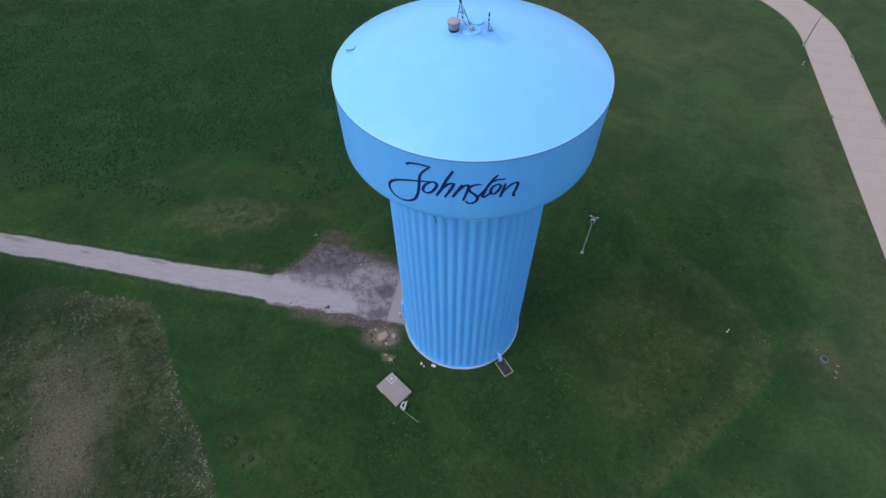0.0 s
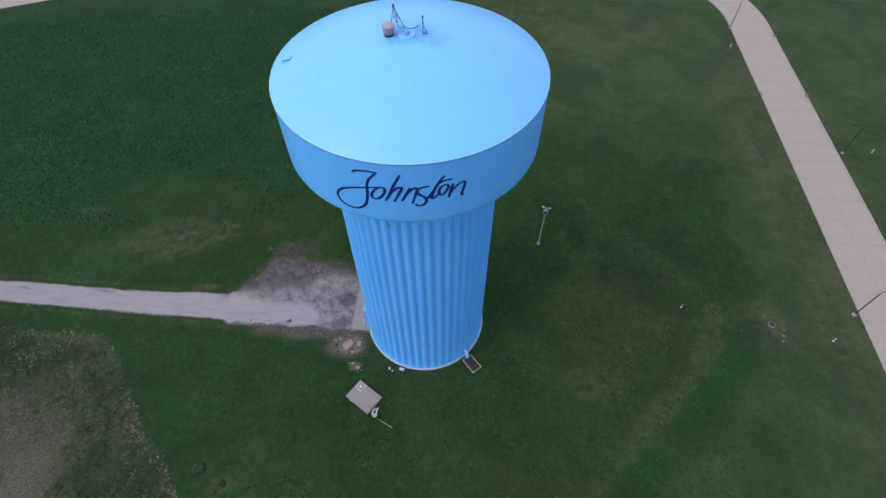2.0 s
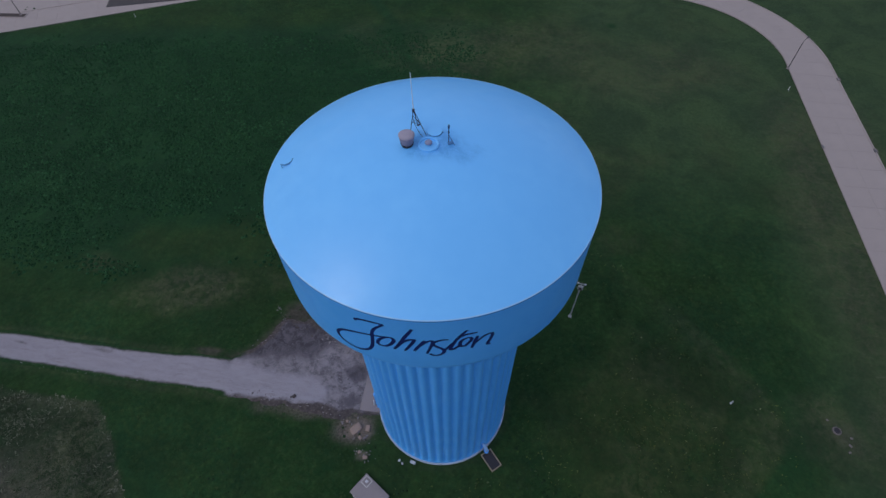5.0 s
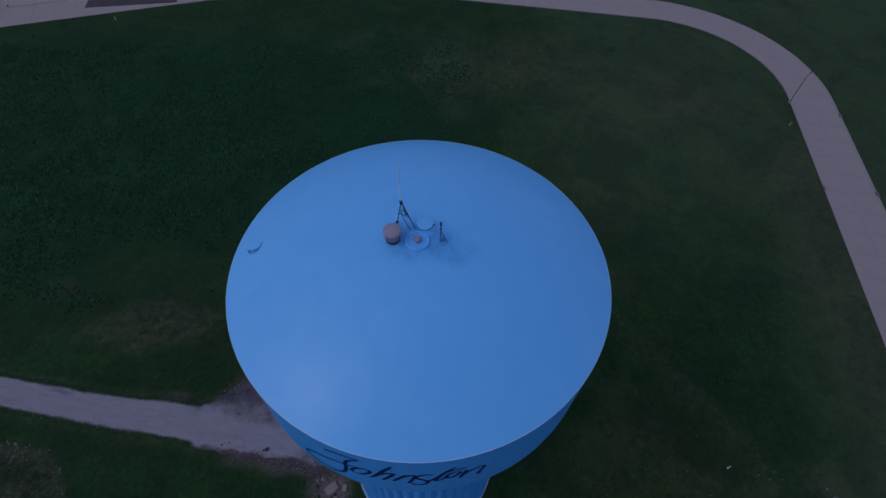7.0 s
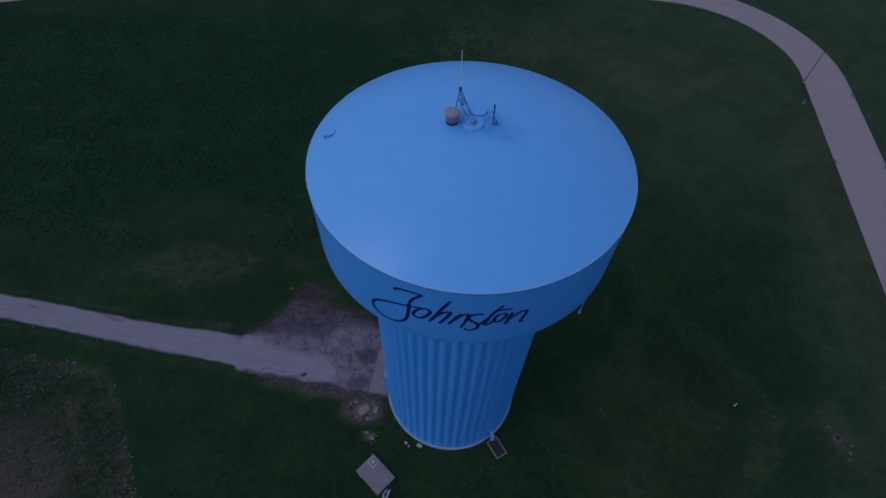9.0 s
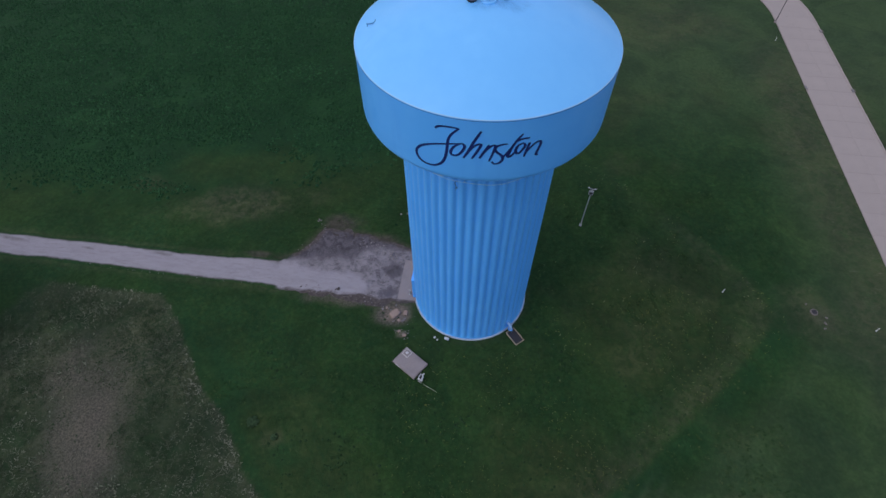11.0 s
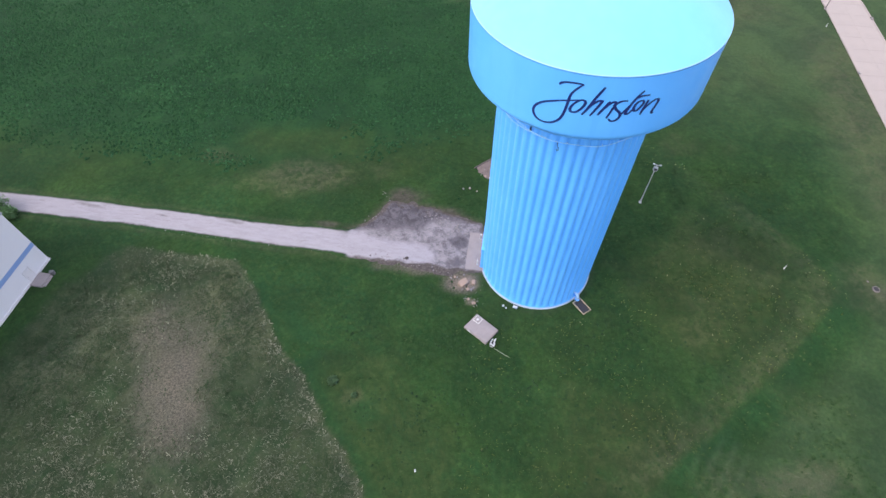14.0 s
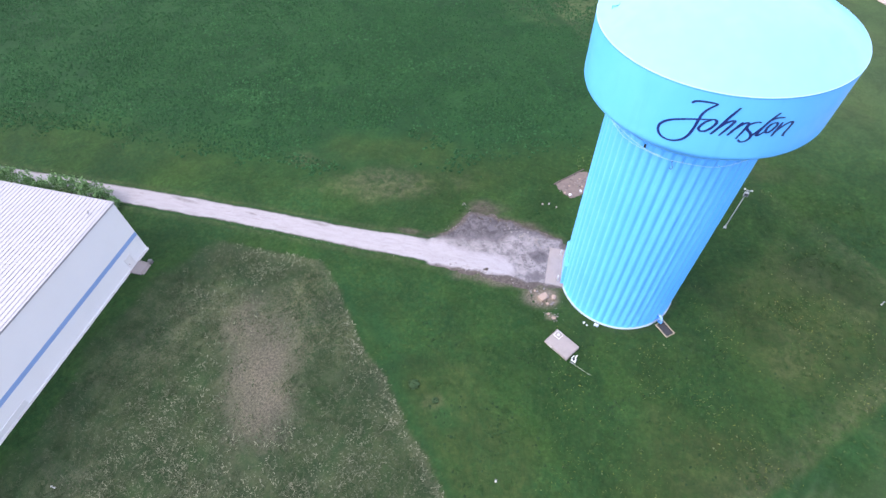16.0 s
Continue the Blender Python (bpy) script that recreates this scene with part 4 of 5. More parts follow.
# the vehicle door on the west side, its frame standing proud of the shaft
door = thing("tower_door", (TX, TY, 0), "wide sky-blue roller door in a box frame", "door", turn=180)
part("frame", box((0.5, 0.22, 4.0), (7.4, 2.05, 2.05), 0, 0.02), TANK_BLUE, door)
part("frame", box((0.5, 0.22, 4.0), (7.4, -2.05, 2.05), 0, 0.02), TANK_BLUE, door)
part("lintel", box((0.5, 4.4, 0.3), (7.42, 0, 4.2), 0, 0.02), TANK_BLUE, door)
for k in range(12):
    part("slat", box((0.1, 3.8, 0.315), (7.56, 0, 0.3 + 0.325 * k), 0, 0.012), TANK_BLUE, door)

pad = thing("door_pad", (-13.05, 35.25, 0), "grey-brown concrete pad before the tower door", "concrete pad")
part("slab", box((2.7, 6.6, 0.24), (0.0, 0, 0.03), 0, 0.03), CONCRETE, pad)


def bollard(at):
    ob = thing("bollard", at, "short pale steel bollard on the concrete pad", "bollard", "bollards at the door")
    part("post", lathe([(0.0, 0.0), (0.1, 0.0), (0.1, 1.0), (0.07, 1.06), (0.0, 1.08)], 14), WHITE_PAINT, ob, smooth=True)
    part("base", lathe([(0.0, 0.0), (0.18, 0.0), (0.18, 0.03), (0.0, 0.04)], 14), GALVANISED, ob)
    return ob


post = bollard((-12.75, 37.6, 0.145))
copy_thing(post, pose(-12.75, 32.9, 0.145))

# overflow: a blue elbow from the shaft over a timber-framed splash pit
PIT = (1.95, 28.25)
PIT_SOIL = worn("wet_pit_soil", (0.022, 0.022, 0.028), (0.012, 0.012, 0.016), 3.0, 0.5)
pit = thing("splash_pit", (*PIT, 0), "timber-framed splash pit with dark soil inside", "pit", turn=-49)
for k, (sx, sy, x, y) in enumerate(((2.2, 0.1, 0, 0.64), (2.2, 0.1, 0, -0.64), (0.1, 1.18, 1.05, 0), (0.1, 1.18, -1.05, 0))):
    part("board", box((sx, sy, 0.2), (x, y, 0.07), 0, 0.012), TIMBER, pit)
part("soil_bed", box((2.0, 1.18, 0.1), (0, 0, -0.015)), PIT_SOIL, pit, "dark wet soil")
elbow = thing("overflow_pipe", (1.0, 29.45, 0), "pale blue overflow elbow from the shaft", "pipe", turn=-49)
part("pipe", tube([(-0.5, 0, 1.15), (0.05, 0, 1.15), (0.3, 0, 1.08), (0.42, 0, 0.85), (0.46, 0, 0.3)], 0.19, 14), PALE_BLUE, elbow, smooth=True)
part("flange", lathe([(0.0, 0.0), (0.28, 0.0), (0.28, 0.06), (0.0, 0.06)], 16, (0.46, 0, 0.26)), TANK_BLUE, elbow)
part("support", box((0.08, 0.3, 0.95), (0.2, 0, 0.45)), TANK_BLUE, elbow)

# small pale boxes and stones at the foot
box_a = thing("drain_box", (-6.9, 26.78, 0), "small white drain box at the tower foot", "drain box", turn=-14)
part("body", box((0.62, 0.34, 0.24), (0, 0, 0.1), 0, 0.03), PALE_RIM, box_a)
part("lid", box((0.5, 0.26, 0.04), (0, 0, 0.235), 0, 0.01), WHITE_PAINT, box_a)


def stone(name, at, size, material, label, seed, group=""):
    """A lumpy weathered block."""
    bm = bmesh.new()
    bmesh.ops.create_icosphere(bm, subdivisions=2, radius=1.0)
    for v in bm.verts:
        q = noise.noise(v.co * 1.3 + Vector((seed * 3.7, seed, 0)))
        v.co = Vector((max(-0.72, min(0.72, v.co.x * (1 + 0.3 * q))), max(-0.7, min(0.7, v.co.y * (1 + 0.3 * q))), max(-0.55, min(0.6, v.co.z * (1 + 0.25 * q)))))
        v.co = Vector((v.co.x * size[0], v.co.y * size[1], v.co.z * size[2]))
    ob = part(name, bm, material)
    ob.matrix_basis = pose(at[0], at[1], size[2] * 0.4, 0, 0, seed * 47)
    return tagged(ob, label, "stone", group)


for k, (x, y, a, b, c) in enumerate(((-14.3, 29.6, 0.95, 0.7, 0.32), (-12.9, 29.9, 0.5, 0.36, 0.22), (-13.6, 28.7, 0.3, 0.24, 0.14), (-12.5, 26.6, 0.36, 0.26, 0.14), (-13.3, 27.1, 0.26, 0.2, 0.12), (-15.6, 30.4, 0.22, 0.2, 0.1))):
    stone("boulder", (x, y), (a, b, c), SANDSTONE, "tan sandstone block lying in bare soil", k + 1, "stones by the track")
stone("pale_stone", (-8.5, 26.8), (0.2, 0.16, 0.14), WHITE_PAINT, "small white stone in the grass", 9)
stone("pale_stone", (-8.1, 26.5), (0.16, 0.12, 0.12), WHITE_PAINT, "small white stone in the grass", 10)

# ---- the concrete vault by the tower ----
vault = thing("concrete_vault", (-11.07, 22.8, 0), "low grey-brown concrete vault in the grass", "vault", turn=-33.5)
part("slab", box((3.65, 2.6, 0.36), (0, 0, 0.12), 0, 0.03), CONCRETE, vault)
part("lip", box((3.45, 2.4, 0.03), (0, 0, 0.31), 0, 0.012), CONCRETE, vault)
cover = part("hatch_frame", box((0.98, 0.98, 0.05), (-1.15, 0.68, 0.345), 0, 0.01), worn("pale_frame", (0.5, 0.48, 0.46), (0.4, 0.38, 0.37), 3, 0.7), vault, "pale hatch frame")
part("hatch_lid", box((0.78, 0.78, 0.03), (-1.15, 0.68, 0.375), 0, 0.01), CONCRETE, cover)
part("lock_box", box((0.3, 0.3, 0.06), (-1.15, 0.68, 0.41), 0, 0.015), WHITE_PAINT, cover, "white lock box")
part("side_vent", box((0.6, 0.06, 0.18), (-0.95, -1.31, 0.15)), WHITE_PAINT, vault, "white side grille")

valve = thing("valve_stand", (-9.4, 21.05, 0), "white valve pipe with dark handwheel beside the vault", "valve", turn=-33.5)
part("riser", tube([(0.12, 0.2, -0.05), (0.12, 0.2, 0.75)], 0.1, 12), WHITE_PAINT, valve)
part("riser", tube([(0.35, -0.15, -0.05), (0.35, -0.15, 0.65)], 0.1, 12), WHITE_PAINT, valve)
part("cross_pipe", tube([(0.1, 0.5, 0.62), (0.12, 0.2, 0.65), (0.35, -0.15, 0.62), (0.5, -0.5, 0.6)], 0.09, 12), WHITE_PAINT, valve)
part("flange", box((0.12, 0.5, 0.16), (-0.18, 0.05, 0.5), 0, 0.02), WHITE_PAINT, valve)
part("flange", box((0.46, 0.12, 0.16), (0.1, -0.42, 0.45), 12, 0.02), WHITE_PAINT, valve)
part("stem", tube([(-0.18, -0.2, 0.52), (0.1, -0.42, 0.5)], 0.06, 8), WHITE_PAINT, valve)
part("bonnet", box((0.3, 0.3, 0.3), (0.0, -0.1, 0.2), 20, 0.04), DARK_METAL, valve, "dark cast valve body")
part("handwheel", tube([(0.2 * math.cos(a), 0.2 * math.sin(a) - 0.1, 0.5) for a in (math.tau * k / 16 for k in range(17))], 0.025, 6), DARK_METAL, valve)
part("spindle", tube([(0, -0.1, 0.3), (0, -0.1, 0.52)], 0.03, 8), DARK_METAL, valve)
ROD_PALE = worn("pale_rod", (0.40, 0.43, 0.33), (0.30, 0.33, 0.25), 4.0, 0.6)
rod = thing("long_rod", (-8.45, 20.0, 0), "long pale rod lying in the grass", "rod", turn=-25)
part("bar", tube([(-1.35, 0, 0.12), (1.45, 0, 0.05)], 0.024, 6), ROD_PALE, rod)
part("grip", tube([(-1.4, 0, 0.13), (-1.0, 0, 0.115)], 0.055, 8), GALVANISED, rod)

# ---- floodlight pole in the lawn ----
POLE_GREY = worn("pole_grey", (0.36, 0.37, 0.38), (0.26, 0.27, 0.28), 2.0, 0.5)
flood = thing("floodlight_pole", (11.05, 48.5, 0), "slim pale steel pole with floodlights and a solar box", "light pole", turn=-12)
part("base", box((0.42, 0.42, 0.14), (0, 0, 0.03), 0, 0.03), POLE_GREY, flood)
part("pole", tube([(0, 0, 0.1), (0, 0, 4), (0, 0, 8.0)], 0.085, 12, 0.065), POLE_GREY, flood)
part("control_box", box((0.62, 0.34, 0.66), (0, -0.2, 7.45), 0, 0.03), POLE_GREY, flood)
part("solar_panel", box((0.44, 0.05, 0.46), (0, -0.42, 7.55), 0, 0.01, (-30, 0)), BLACK_GLASS, flood, "dark solar panel")
part("crossbar", box((1.0, 0.07, 0.07), (0, 0, 8.02)), POLE_GREY, flood)
for x in (-0.46, 0.46):
    lamp = part("floodlight", box((0.24, 0.2, 0.2), (x, -0.06, 8.14), 0, 0.03, (25, 0)), WHITE_PAINT, flood, "white floodlight head")
    part("lens", box((0.18, 0.02, 0.14), (x, -0.165, 8.1), 0, 0, (25, 0)), BLACK_GLASS, lamp)

# ---- street lamps ----
def street_lamp(at, turn):
    ob = thing("street_lamp", (*at, 0), "dark steel street lamp with a curved arm", "street lamp", "street lamps", turn)
    part("base", lathe([(0.0, 0.0), (0.3, 0.0), (0.3, 0.12), (0.14, 0.3), (0.0, 0.3)], 16), CONCRETE, ob)
    part("pole", tube([(0, 0, 0.1), (0, 0, 3), (0, 0, 5.6)], 0.085, 10, 0.06), DARK_METAL, ob)
    part("arm", tube([(0, 0, 5.5), (0.15, 0, 5.85), (0.5, 0, 6.05), (1.1, 0, 6.12), (1.5, 0, 6.12)], 0.05, 8), DARK_METAL, ob)
    head = part("head", box((0.75, 0.3, 0.16), (1.75, 0, 6.1), 0, 0.05), DARK_METAL, ob)
    part("lens", box((0.45, 0.22, 0.04), (1.78, 0, 6.01), 0, 0.01), BLACK_GLASS, head)
    return ob


lamp = street_lamp((55.2, 112.2), 50)
for x, y, turn in ((64.3, 72.4, 180), (53.5, 39.4, 0), (-116.2, 113.8, 60)):
    copy_thing(lamp, pose(x, y, 0, 0, 0, turn))

# ---- storm drains in the kerbs ----
WEATHERED = worn("weathered_concrete", (0.15, 0.135, 0.13), (0.10, 0.09, 0.088), 2.0, 0.9)

def storm_drain(at, side):
    ob = thing("storm_drain", (*at, 0), "dark kerb inlet of a storm drain", "storm drain", "storm drains")
    part("throat", box((0.45, 0.9, 0.1), (0.1 * side, 0, 0.045), 0, 0.01), DARK_METAL, ob, "dark inlet throat")
    part("hood", box((0.24, 0.95, 0.08), (0.3 * side, 0, 0.125), 0, 0.02), WEATHERED, ob)
    for k in range(4):
        part("bar", box((0.4, 0.05, 0.03), (0.1 * side, -0.3 + 0.2 * k, 0.105)), GALVANISED, ob)


storm_drain((55.2, 88.5), -1)
storm_drain((63.6, 88.5), 1)
storm_drain((63.9, 109.5), 1)

# ---- marker posts in the grass ----
def marker(at, turn, lean=0.0):
    ob = thing("marker_post", (*at, 0), "small white utility marker post in the grass", "marker post", "marker posts", turn)
    part("post", box((0.1, 0.05, 0.75), (0, 0, 0.33), 0, 0.01, (lean, 0)), WHITE_PAINT, ob)
    part("plate", box((0.16, 0.03, 0.2), (0, 0.03, 0.6), 0, 0.01, (lean, 0)), WHITE_PAINT, ob)
    part("collar", lathe([(0.0, -0.03), (0.11, -0.03), (0.1, 0.05), (0.0, 0.06)], 10), WHITE_PAINT, ob)
    return ob


mark = marker((-16.4, 4.3), 20)
for x, y, turn in ((-64.3, -8.0, 60), (30.3, 38.8, 10), (53.5, 104.9, 40), (49.2, 35.1, 70), (69.5, 73.0, 0), (-88.6, 116.2, 15)):
    copy_thing(mark, pose(x, y, 0, 0, 0, turn))

# ---- bare bed behind the tower with timber edging ----
# edging timber coloured dark to carry the shadow along the boards
SHADED_TIMBER = worn("shaded_timber", (0.10, 0.085, 0.08), (0.16, 0.135, 0.12), 3.0, 0.85)
bed = thing("clay_bed", (-11.6, 52.9, 0), "bare reddish clay bed edged with timber", "planting bed", turn=46)
bm = bmesh.new()
bmesh.ops.create_grid(bm, x_segments=28, y_segments=18, size=0.5)
for v in bm.verts:
    x, y = v.co.x * 6.4, v.co.y * 4.2
    k = noise.noise(Vector((x, y, 0)) * 0.9)
    rag = 0.16 * noise.noise(Vector((x, y, 7)) * 1.3)
    soft = 1 - 0.10 * (abs(x) / 3.2) ** 4 * (abs(y) / 2.1) ** 4
    v.co = Vector((x * soft * (1 + 0.06 * k + rag), y * soft * (1 + 0.08 * k + rag), 0.05 + 0.10 * noise.noise(Vector((x, y, 3)) * 1.4) * (1 - abs(x) / 3.4) - 0.04 * (abs(x) > 3.0 or abs(y) > 1.9)))
part("earth", bm, SOIL_RED, bed, smooth=True)
for k in range(4):
    part("edging_board", box((1.62, 0.12, 0.22), (-2.45 + 1.64 * k, 2.12, 0.08), 1.5 * (-1) ** k, 0.012), SHADED_TIMBER, bed)
for k, (x, y, a) in enumerate(((-2.6, -1.2, 0.34), (-3.0, -0.4, 0.22), (-1.4, 0.4, 0.2), (0.2, -0.9, 0.26), (1.1, 0.7, 0.2), (-0.6, -1.5, 0.3), (2.2, -0.6, 0.24))):
    c, sn = math.cos(radians(46)), math.sin(radians(46))
    stone("rubble_stone", (-11.6 + x * c - y * sn, 52.9 + x * sn + y * c), (a, a * 0.8, a * 0.7), WHITE_PAINT if k in (0, 5) else SANDSTONE, "small block of rubble in the clay bed", k + 20, "rubble in the bed")
for k, (x, y) in enumerate(((-15.6, 47.5), (-16.6, 47.2), (-14.4, 47.0))):
    stone("field_stone", (x, y), (0.24 - 0.05 * k, 0.18, 0.12), CONCRETE, "small pale stone in the lawn", k + 40)

# bare spot with a broken cover in the lawn by the street
cover = thing("manhole", (41.9, 37.0, 0), "round dark manhole cover in a worn bare spot", "manhole")
part("ring", lathe([(0.36, -0.02), (0.50, -0.02), (0.47, 0.12), (0.36, 0.12)], 24), WEATHERED, cover)
part("lid", lathe([(0.39, 0.09), (0.2, 0.1), (0.0, 0.1)], 24), DARK_METAL, cover)
for k, (x, y) in enumerate(((42.9, 35.4), (43.3, 36.3), (42.6, 34.6), (41.2, 38.2))):
    stone("spoil_stone", (x, y), (0.30 - 0.05 * k, 0.16, 0.08), WEATHERED, "broken grey concrete piece in the bare spot", k + 60, "broken concrete")

# ---- the metal building ----
SX, SY, SH = -74.1, 24.75, 10.15
SW, SL = 62.0, 64.0
shed = thing("metal_building", (SX, SY, 0), "large pale metal building with a blue wall stripe", "building")
part("wall", box((0.3, SL, SH), (-0.15, -SL / 2, SH / 2)), SHED_WALL, shed, "pale blue-white metal wall")
part("wall", box((SW - 0.3, 0.3, SH), (-0.3 - (SW - 0.3) / 2, -0.15, SH / 2)), SHED_WALL, shed, "pale blue-white metal wall")
part("wall", box((0.3, SL - 0.3, SH), (-SW + 0.15, -0.3 - (SL - 0.3) / 2, SH / 2)), SHED_WALL, shed, "pale blue-white metal wall")
part("wall", box((SW - 0.6, 0.3, SH), (-SW / 2, -SL + 0.15, SH / 2)), SHED_WALL, shed, "pale blue-white metal wall")
part("roof", box((SW + 0.1, SL + 0.1, 0.12), (-SW / 2, -SL / 2, SH + 0.06)), SHED_ROOF, shed, "white standing-seam metal roof")
part("eave_trim", box((0.12, SL + 0.3, 0.26), (0.065, -SL / 2, SH + 0.03), 0, 0.02), SHED_METAL_SHADED, shed, "white edge trim")
part("eave_trim", box((SW + 0.1, 0.12, 0.26), (-SW / 2, 0.115, SH + 0.03), 0, 0.02), SHED_METAL_SHADED, shed, "white edge trim")
part("stripe", box((0.03, SL - 0.1, 0.72), (0.012, -SL / 2, 3.75)), SHED_STRIPE, shed, "blue painted band")
part("foundation", box((0.25, SL + 0.1, 0.35), (0.02, -SL / 2, 0.1)), SHED_DOOR, shed, "pale grey footing")
seam = box((0.16, SL, 0.055), (0, 0, 0), 0, 0.0)
first = part("seam", seam, SHED_METAL_SHADED, shed)
first.matrix_basis = pose(-0.35, -SL / 2, SH + 0.147)
for k in range(1, 96):
    ob = new("seam", first.data)
    ob.parent = shed
    ob.matrix_basis = pose(-0.35 - 0.64 * k, -SL / 2, SH + 0.147)
flue = part("roof_pipe", tube([(-1.9, -2.55, SH + 0.1), (-1.9, -2.55, SH + 0.65)], 0.1, 10), SHED_METAL_SHADED, shed, "short white roof pipe")
part("roof_pipe_cap", lathe([(0.0, 0.12), (0.2, 0.0), (0.0, 0.0)], 12, (-1.9, -2.55, SH + 0.62)), SHED_METAL_SHADED, flue)
for y in (-3.5,):
    frame_ = part("door", box((0.07, 1.05, 2.1), (0.04, y, 1.15), 0, 0.01), SHED_DOOR, shed, "grey steel side door")
    part("door_frame", box((0.1, 0.1, 2.2), (0.05, y + 0.58, 1.2)), SHED_DOOR, frame_)
    part("door_frame", box((0.1, 0.1, 2.2), (0.05, y - 0.58, 1.2)), SHED_DOOR, frame_)
    part("handle", box((0.08, 0.14, 0.05), (0.1, y - 0.38, 1.1), 0, 0.01), DARK_METAL, frame_)

part("base_panel", box((0.06, 7.0, 0.95), (0.03, -28.6, 0.75), 0, 0.01), worn("panel_white", (0.60, 0.60, 0.64), (0.55, 0.55, 0.59), 0.8, 0.5), shed, "low pale louvred panel")

stoop = thing("concrete_stoop", (-73.05, 21.2, 0), "small concrete stoop at the side door", "stoop")
part("slab", box((1.75, 2.2, 0.3), (0, 0, 0.08), 0, 0.02), CONCRETE, stoop)
part("step", box((0.4, 1.8, 0.16), (1.06, 0, 0.02), 0, 0.02), CONCRETE, stoop)
UNIT_GREY = worn("unit_grey", (0.13, 0.13, 0.14), (0.09, 0.09, 0.10), 3.0, 0.6)
unit = thing("utility_box", (-72.0, 22.5, 0.0), "small grey utility box beside the stoop", "utility box", turn=10)
part("body", box((0.55, 0.4, 0.6), (0, 0, 0.24), 0, 0.03), UNIT_GREY, unit)
part("top", box((0.6, 0.45, 0.05), (0, 0, 0.56), 0, 0.015), UNIT_GREY, unit)

# ---- shrubs between the building and the track ----
def shrub(at, height, spread, seed):
    r = random.Random(seed)
    ob = thing("shrub", (*at, 0), "leafy green shrub beside the track", "shrub", "shrubs by the track")
    limbs = []
    for k in range(7):
        a, out = r.uniform(0, math.tau), r.uniform(0.3, 0.8) * spread
        limbs.append(tube([(0.05 * math.cos(a), 0.05 * math.sin(a), -0.05), (0.4 * out * math.cos(a), 0.4 * out * math.sin(a), height * 0.45), (out * math.cos(a), out * math.sin(a), height * r.uniform(0.65, 0.9))], 0.06, 5, 0.015))
    part("stems", joined(*limbs), BARK, ob)
    height, spread = height * 1.12, spread * 1.15
    verts, faces = [], []
    for k in range(64):
        a, q, h = r.uniform(0, math.tau), math.sqrt(r.random()), r.uniform(0.2, 1.0)
        wide = spread * (1.1 - 0.55 * h) * (0.75 + 0.35 * math.sin(3 * a + seed))
        c = Vector((q * wide * math.cos(a), q * wide * math.sin(a), h * height))
        size = r.uniform(0.3, 0.6)
        for j in range(26):
            p = c + size * Vector((r.gauss(0, 0.5), r.gauss(0, 0.5), r.gauss(0, 0.42)))
            p.z = max(p.z, 0.15)
            m = pose(*p, r.uniform(-60, 60), r.uniform(-60, 60), r.uniform(0, 360))
            s = r.uniform(0.09, 0.19)
            n0 = len(verts)
            verts += [tuple(m @ Vector(v)) for v in ((-s, 0, 0), (0, -s * 0.55, 0.02), (s * 1.2, 0, -0.02), (0, s * 0.55, 0.02))]
            faces.append((n0, n0 + 1, n0 + 2, n0 + 3))
    me = bpy.data.meshes.new("crown")
    me.from_pydata(verts, [], faces)
    me.materials.append(SHRUB_LEAF)
    leaf = new("crown", me)
    leaf.parent = ob


for k, (x, y, h, w) in enumerate(((-84.4, 31.2, 1.5, 0.9), (-86.6, 31.7, 3.0, 1.6), (-89.0, 32.0, 3.7, 2.0), (-91.8, 31.6, 4.0, 2.1), (-94.6, 32.0, 3.6, 1.8), (-97.5, 31.4, 2.6, 1.6), (-100.4, 31.6, 3.0, 1.8), (-103.6, 31.5, 3.7, 2.1), (-107.0, 31.8, 4.0, 2.2), (-110.4, 31.5, 3.6, 2.0))):
    shrub((x, y), h, w, k + 3)

# ---- the far lot at the bend of the street ----
lot = tagged(part("parking_lot", strip(312, ROAD_END, -34.0, -4.4, -0.12, 0.0, 4.0), ROAD), "wide pale concrete lot beside the street", "parking lot", kind="structure")
island = thing("planting_island", (-118.6, 113.4, 0), "low kerbed island of dark mulch in the lot", "planting island", turn=4)
part("kerb", box((7.6, 1.7, 0.16), (0, 0, 0.04), 0, 0.06), ROAD, island)
part("mulch", box((7.2, 1.4, 0.1), (0, 0, 0.10), 0, 0.03), SOIL_DARK, island, "dark mulch")
patch = thing("asphalt_pad", (-89.4, 125.6, 0), "dark asphalt pad laid in the concrete lot", "asphalt pad", turn=18)
part("asphalt", box((20.0, 6.0, 0.06), (0, 0, 0.01), 0, 0.0), worn("asphalt", (0.055, 0.05, 0.05), (0.075, 0.065, 0.062), 0.6, 0.9, 0, 20, 0.4), patch)
part("border", box((20.0, 0.18, 0.1), (0, -3.02, 0.02), 0, 0.01), DARK_METAL, patch, "dark edge strip")

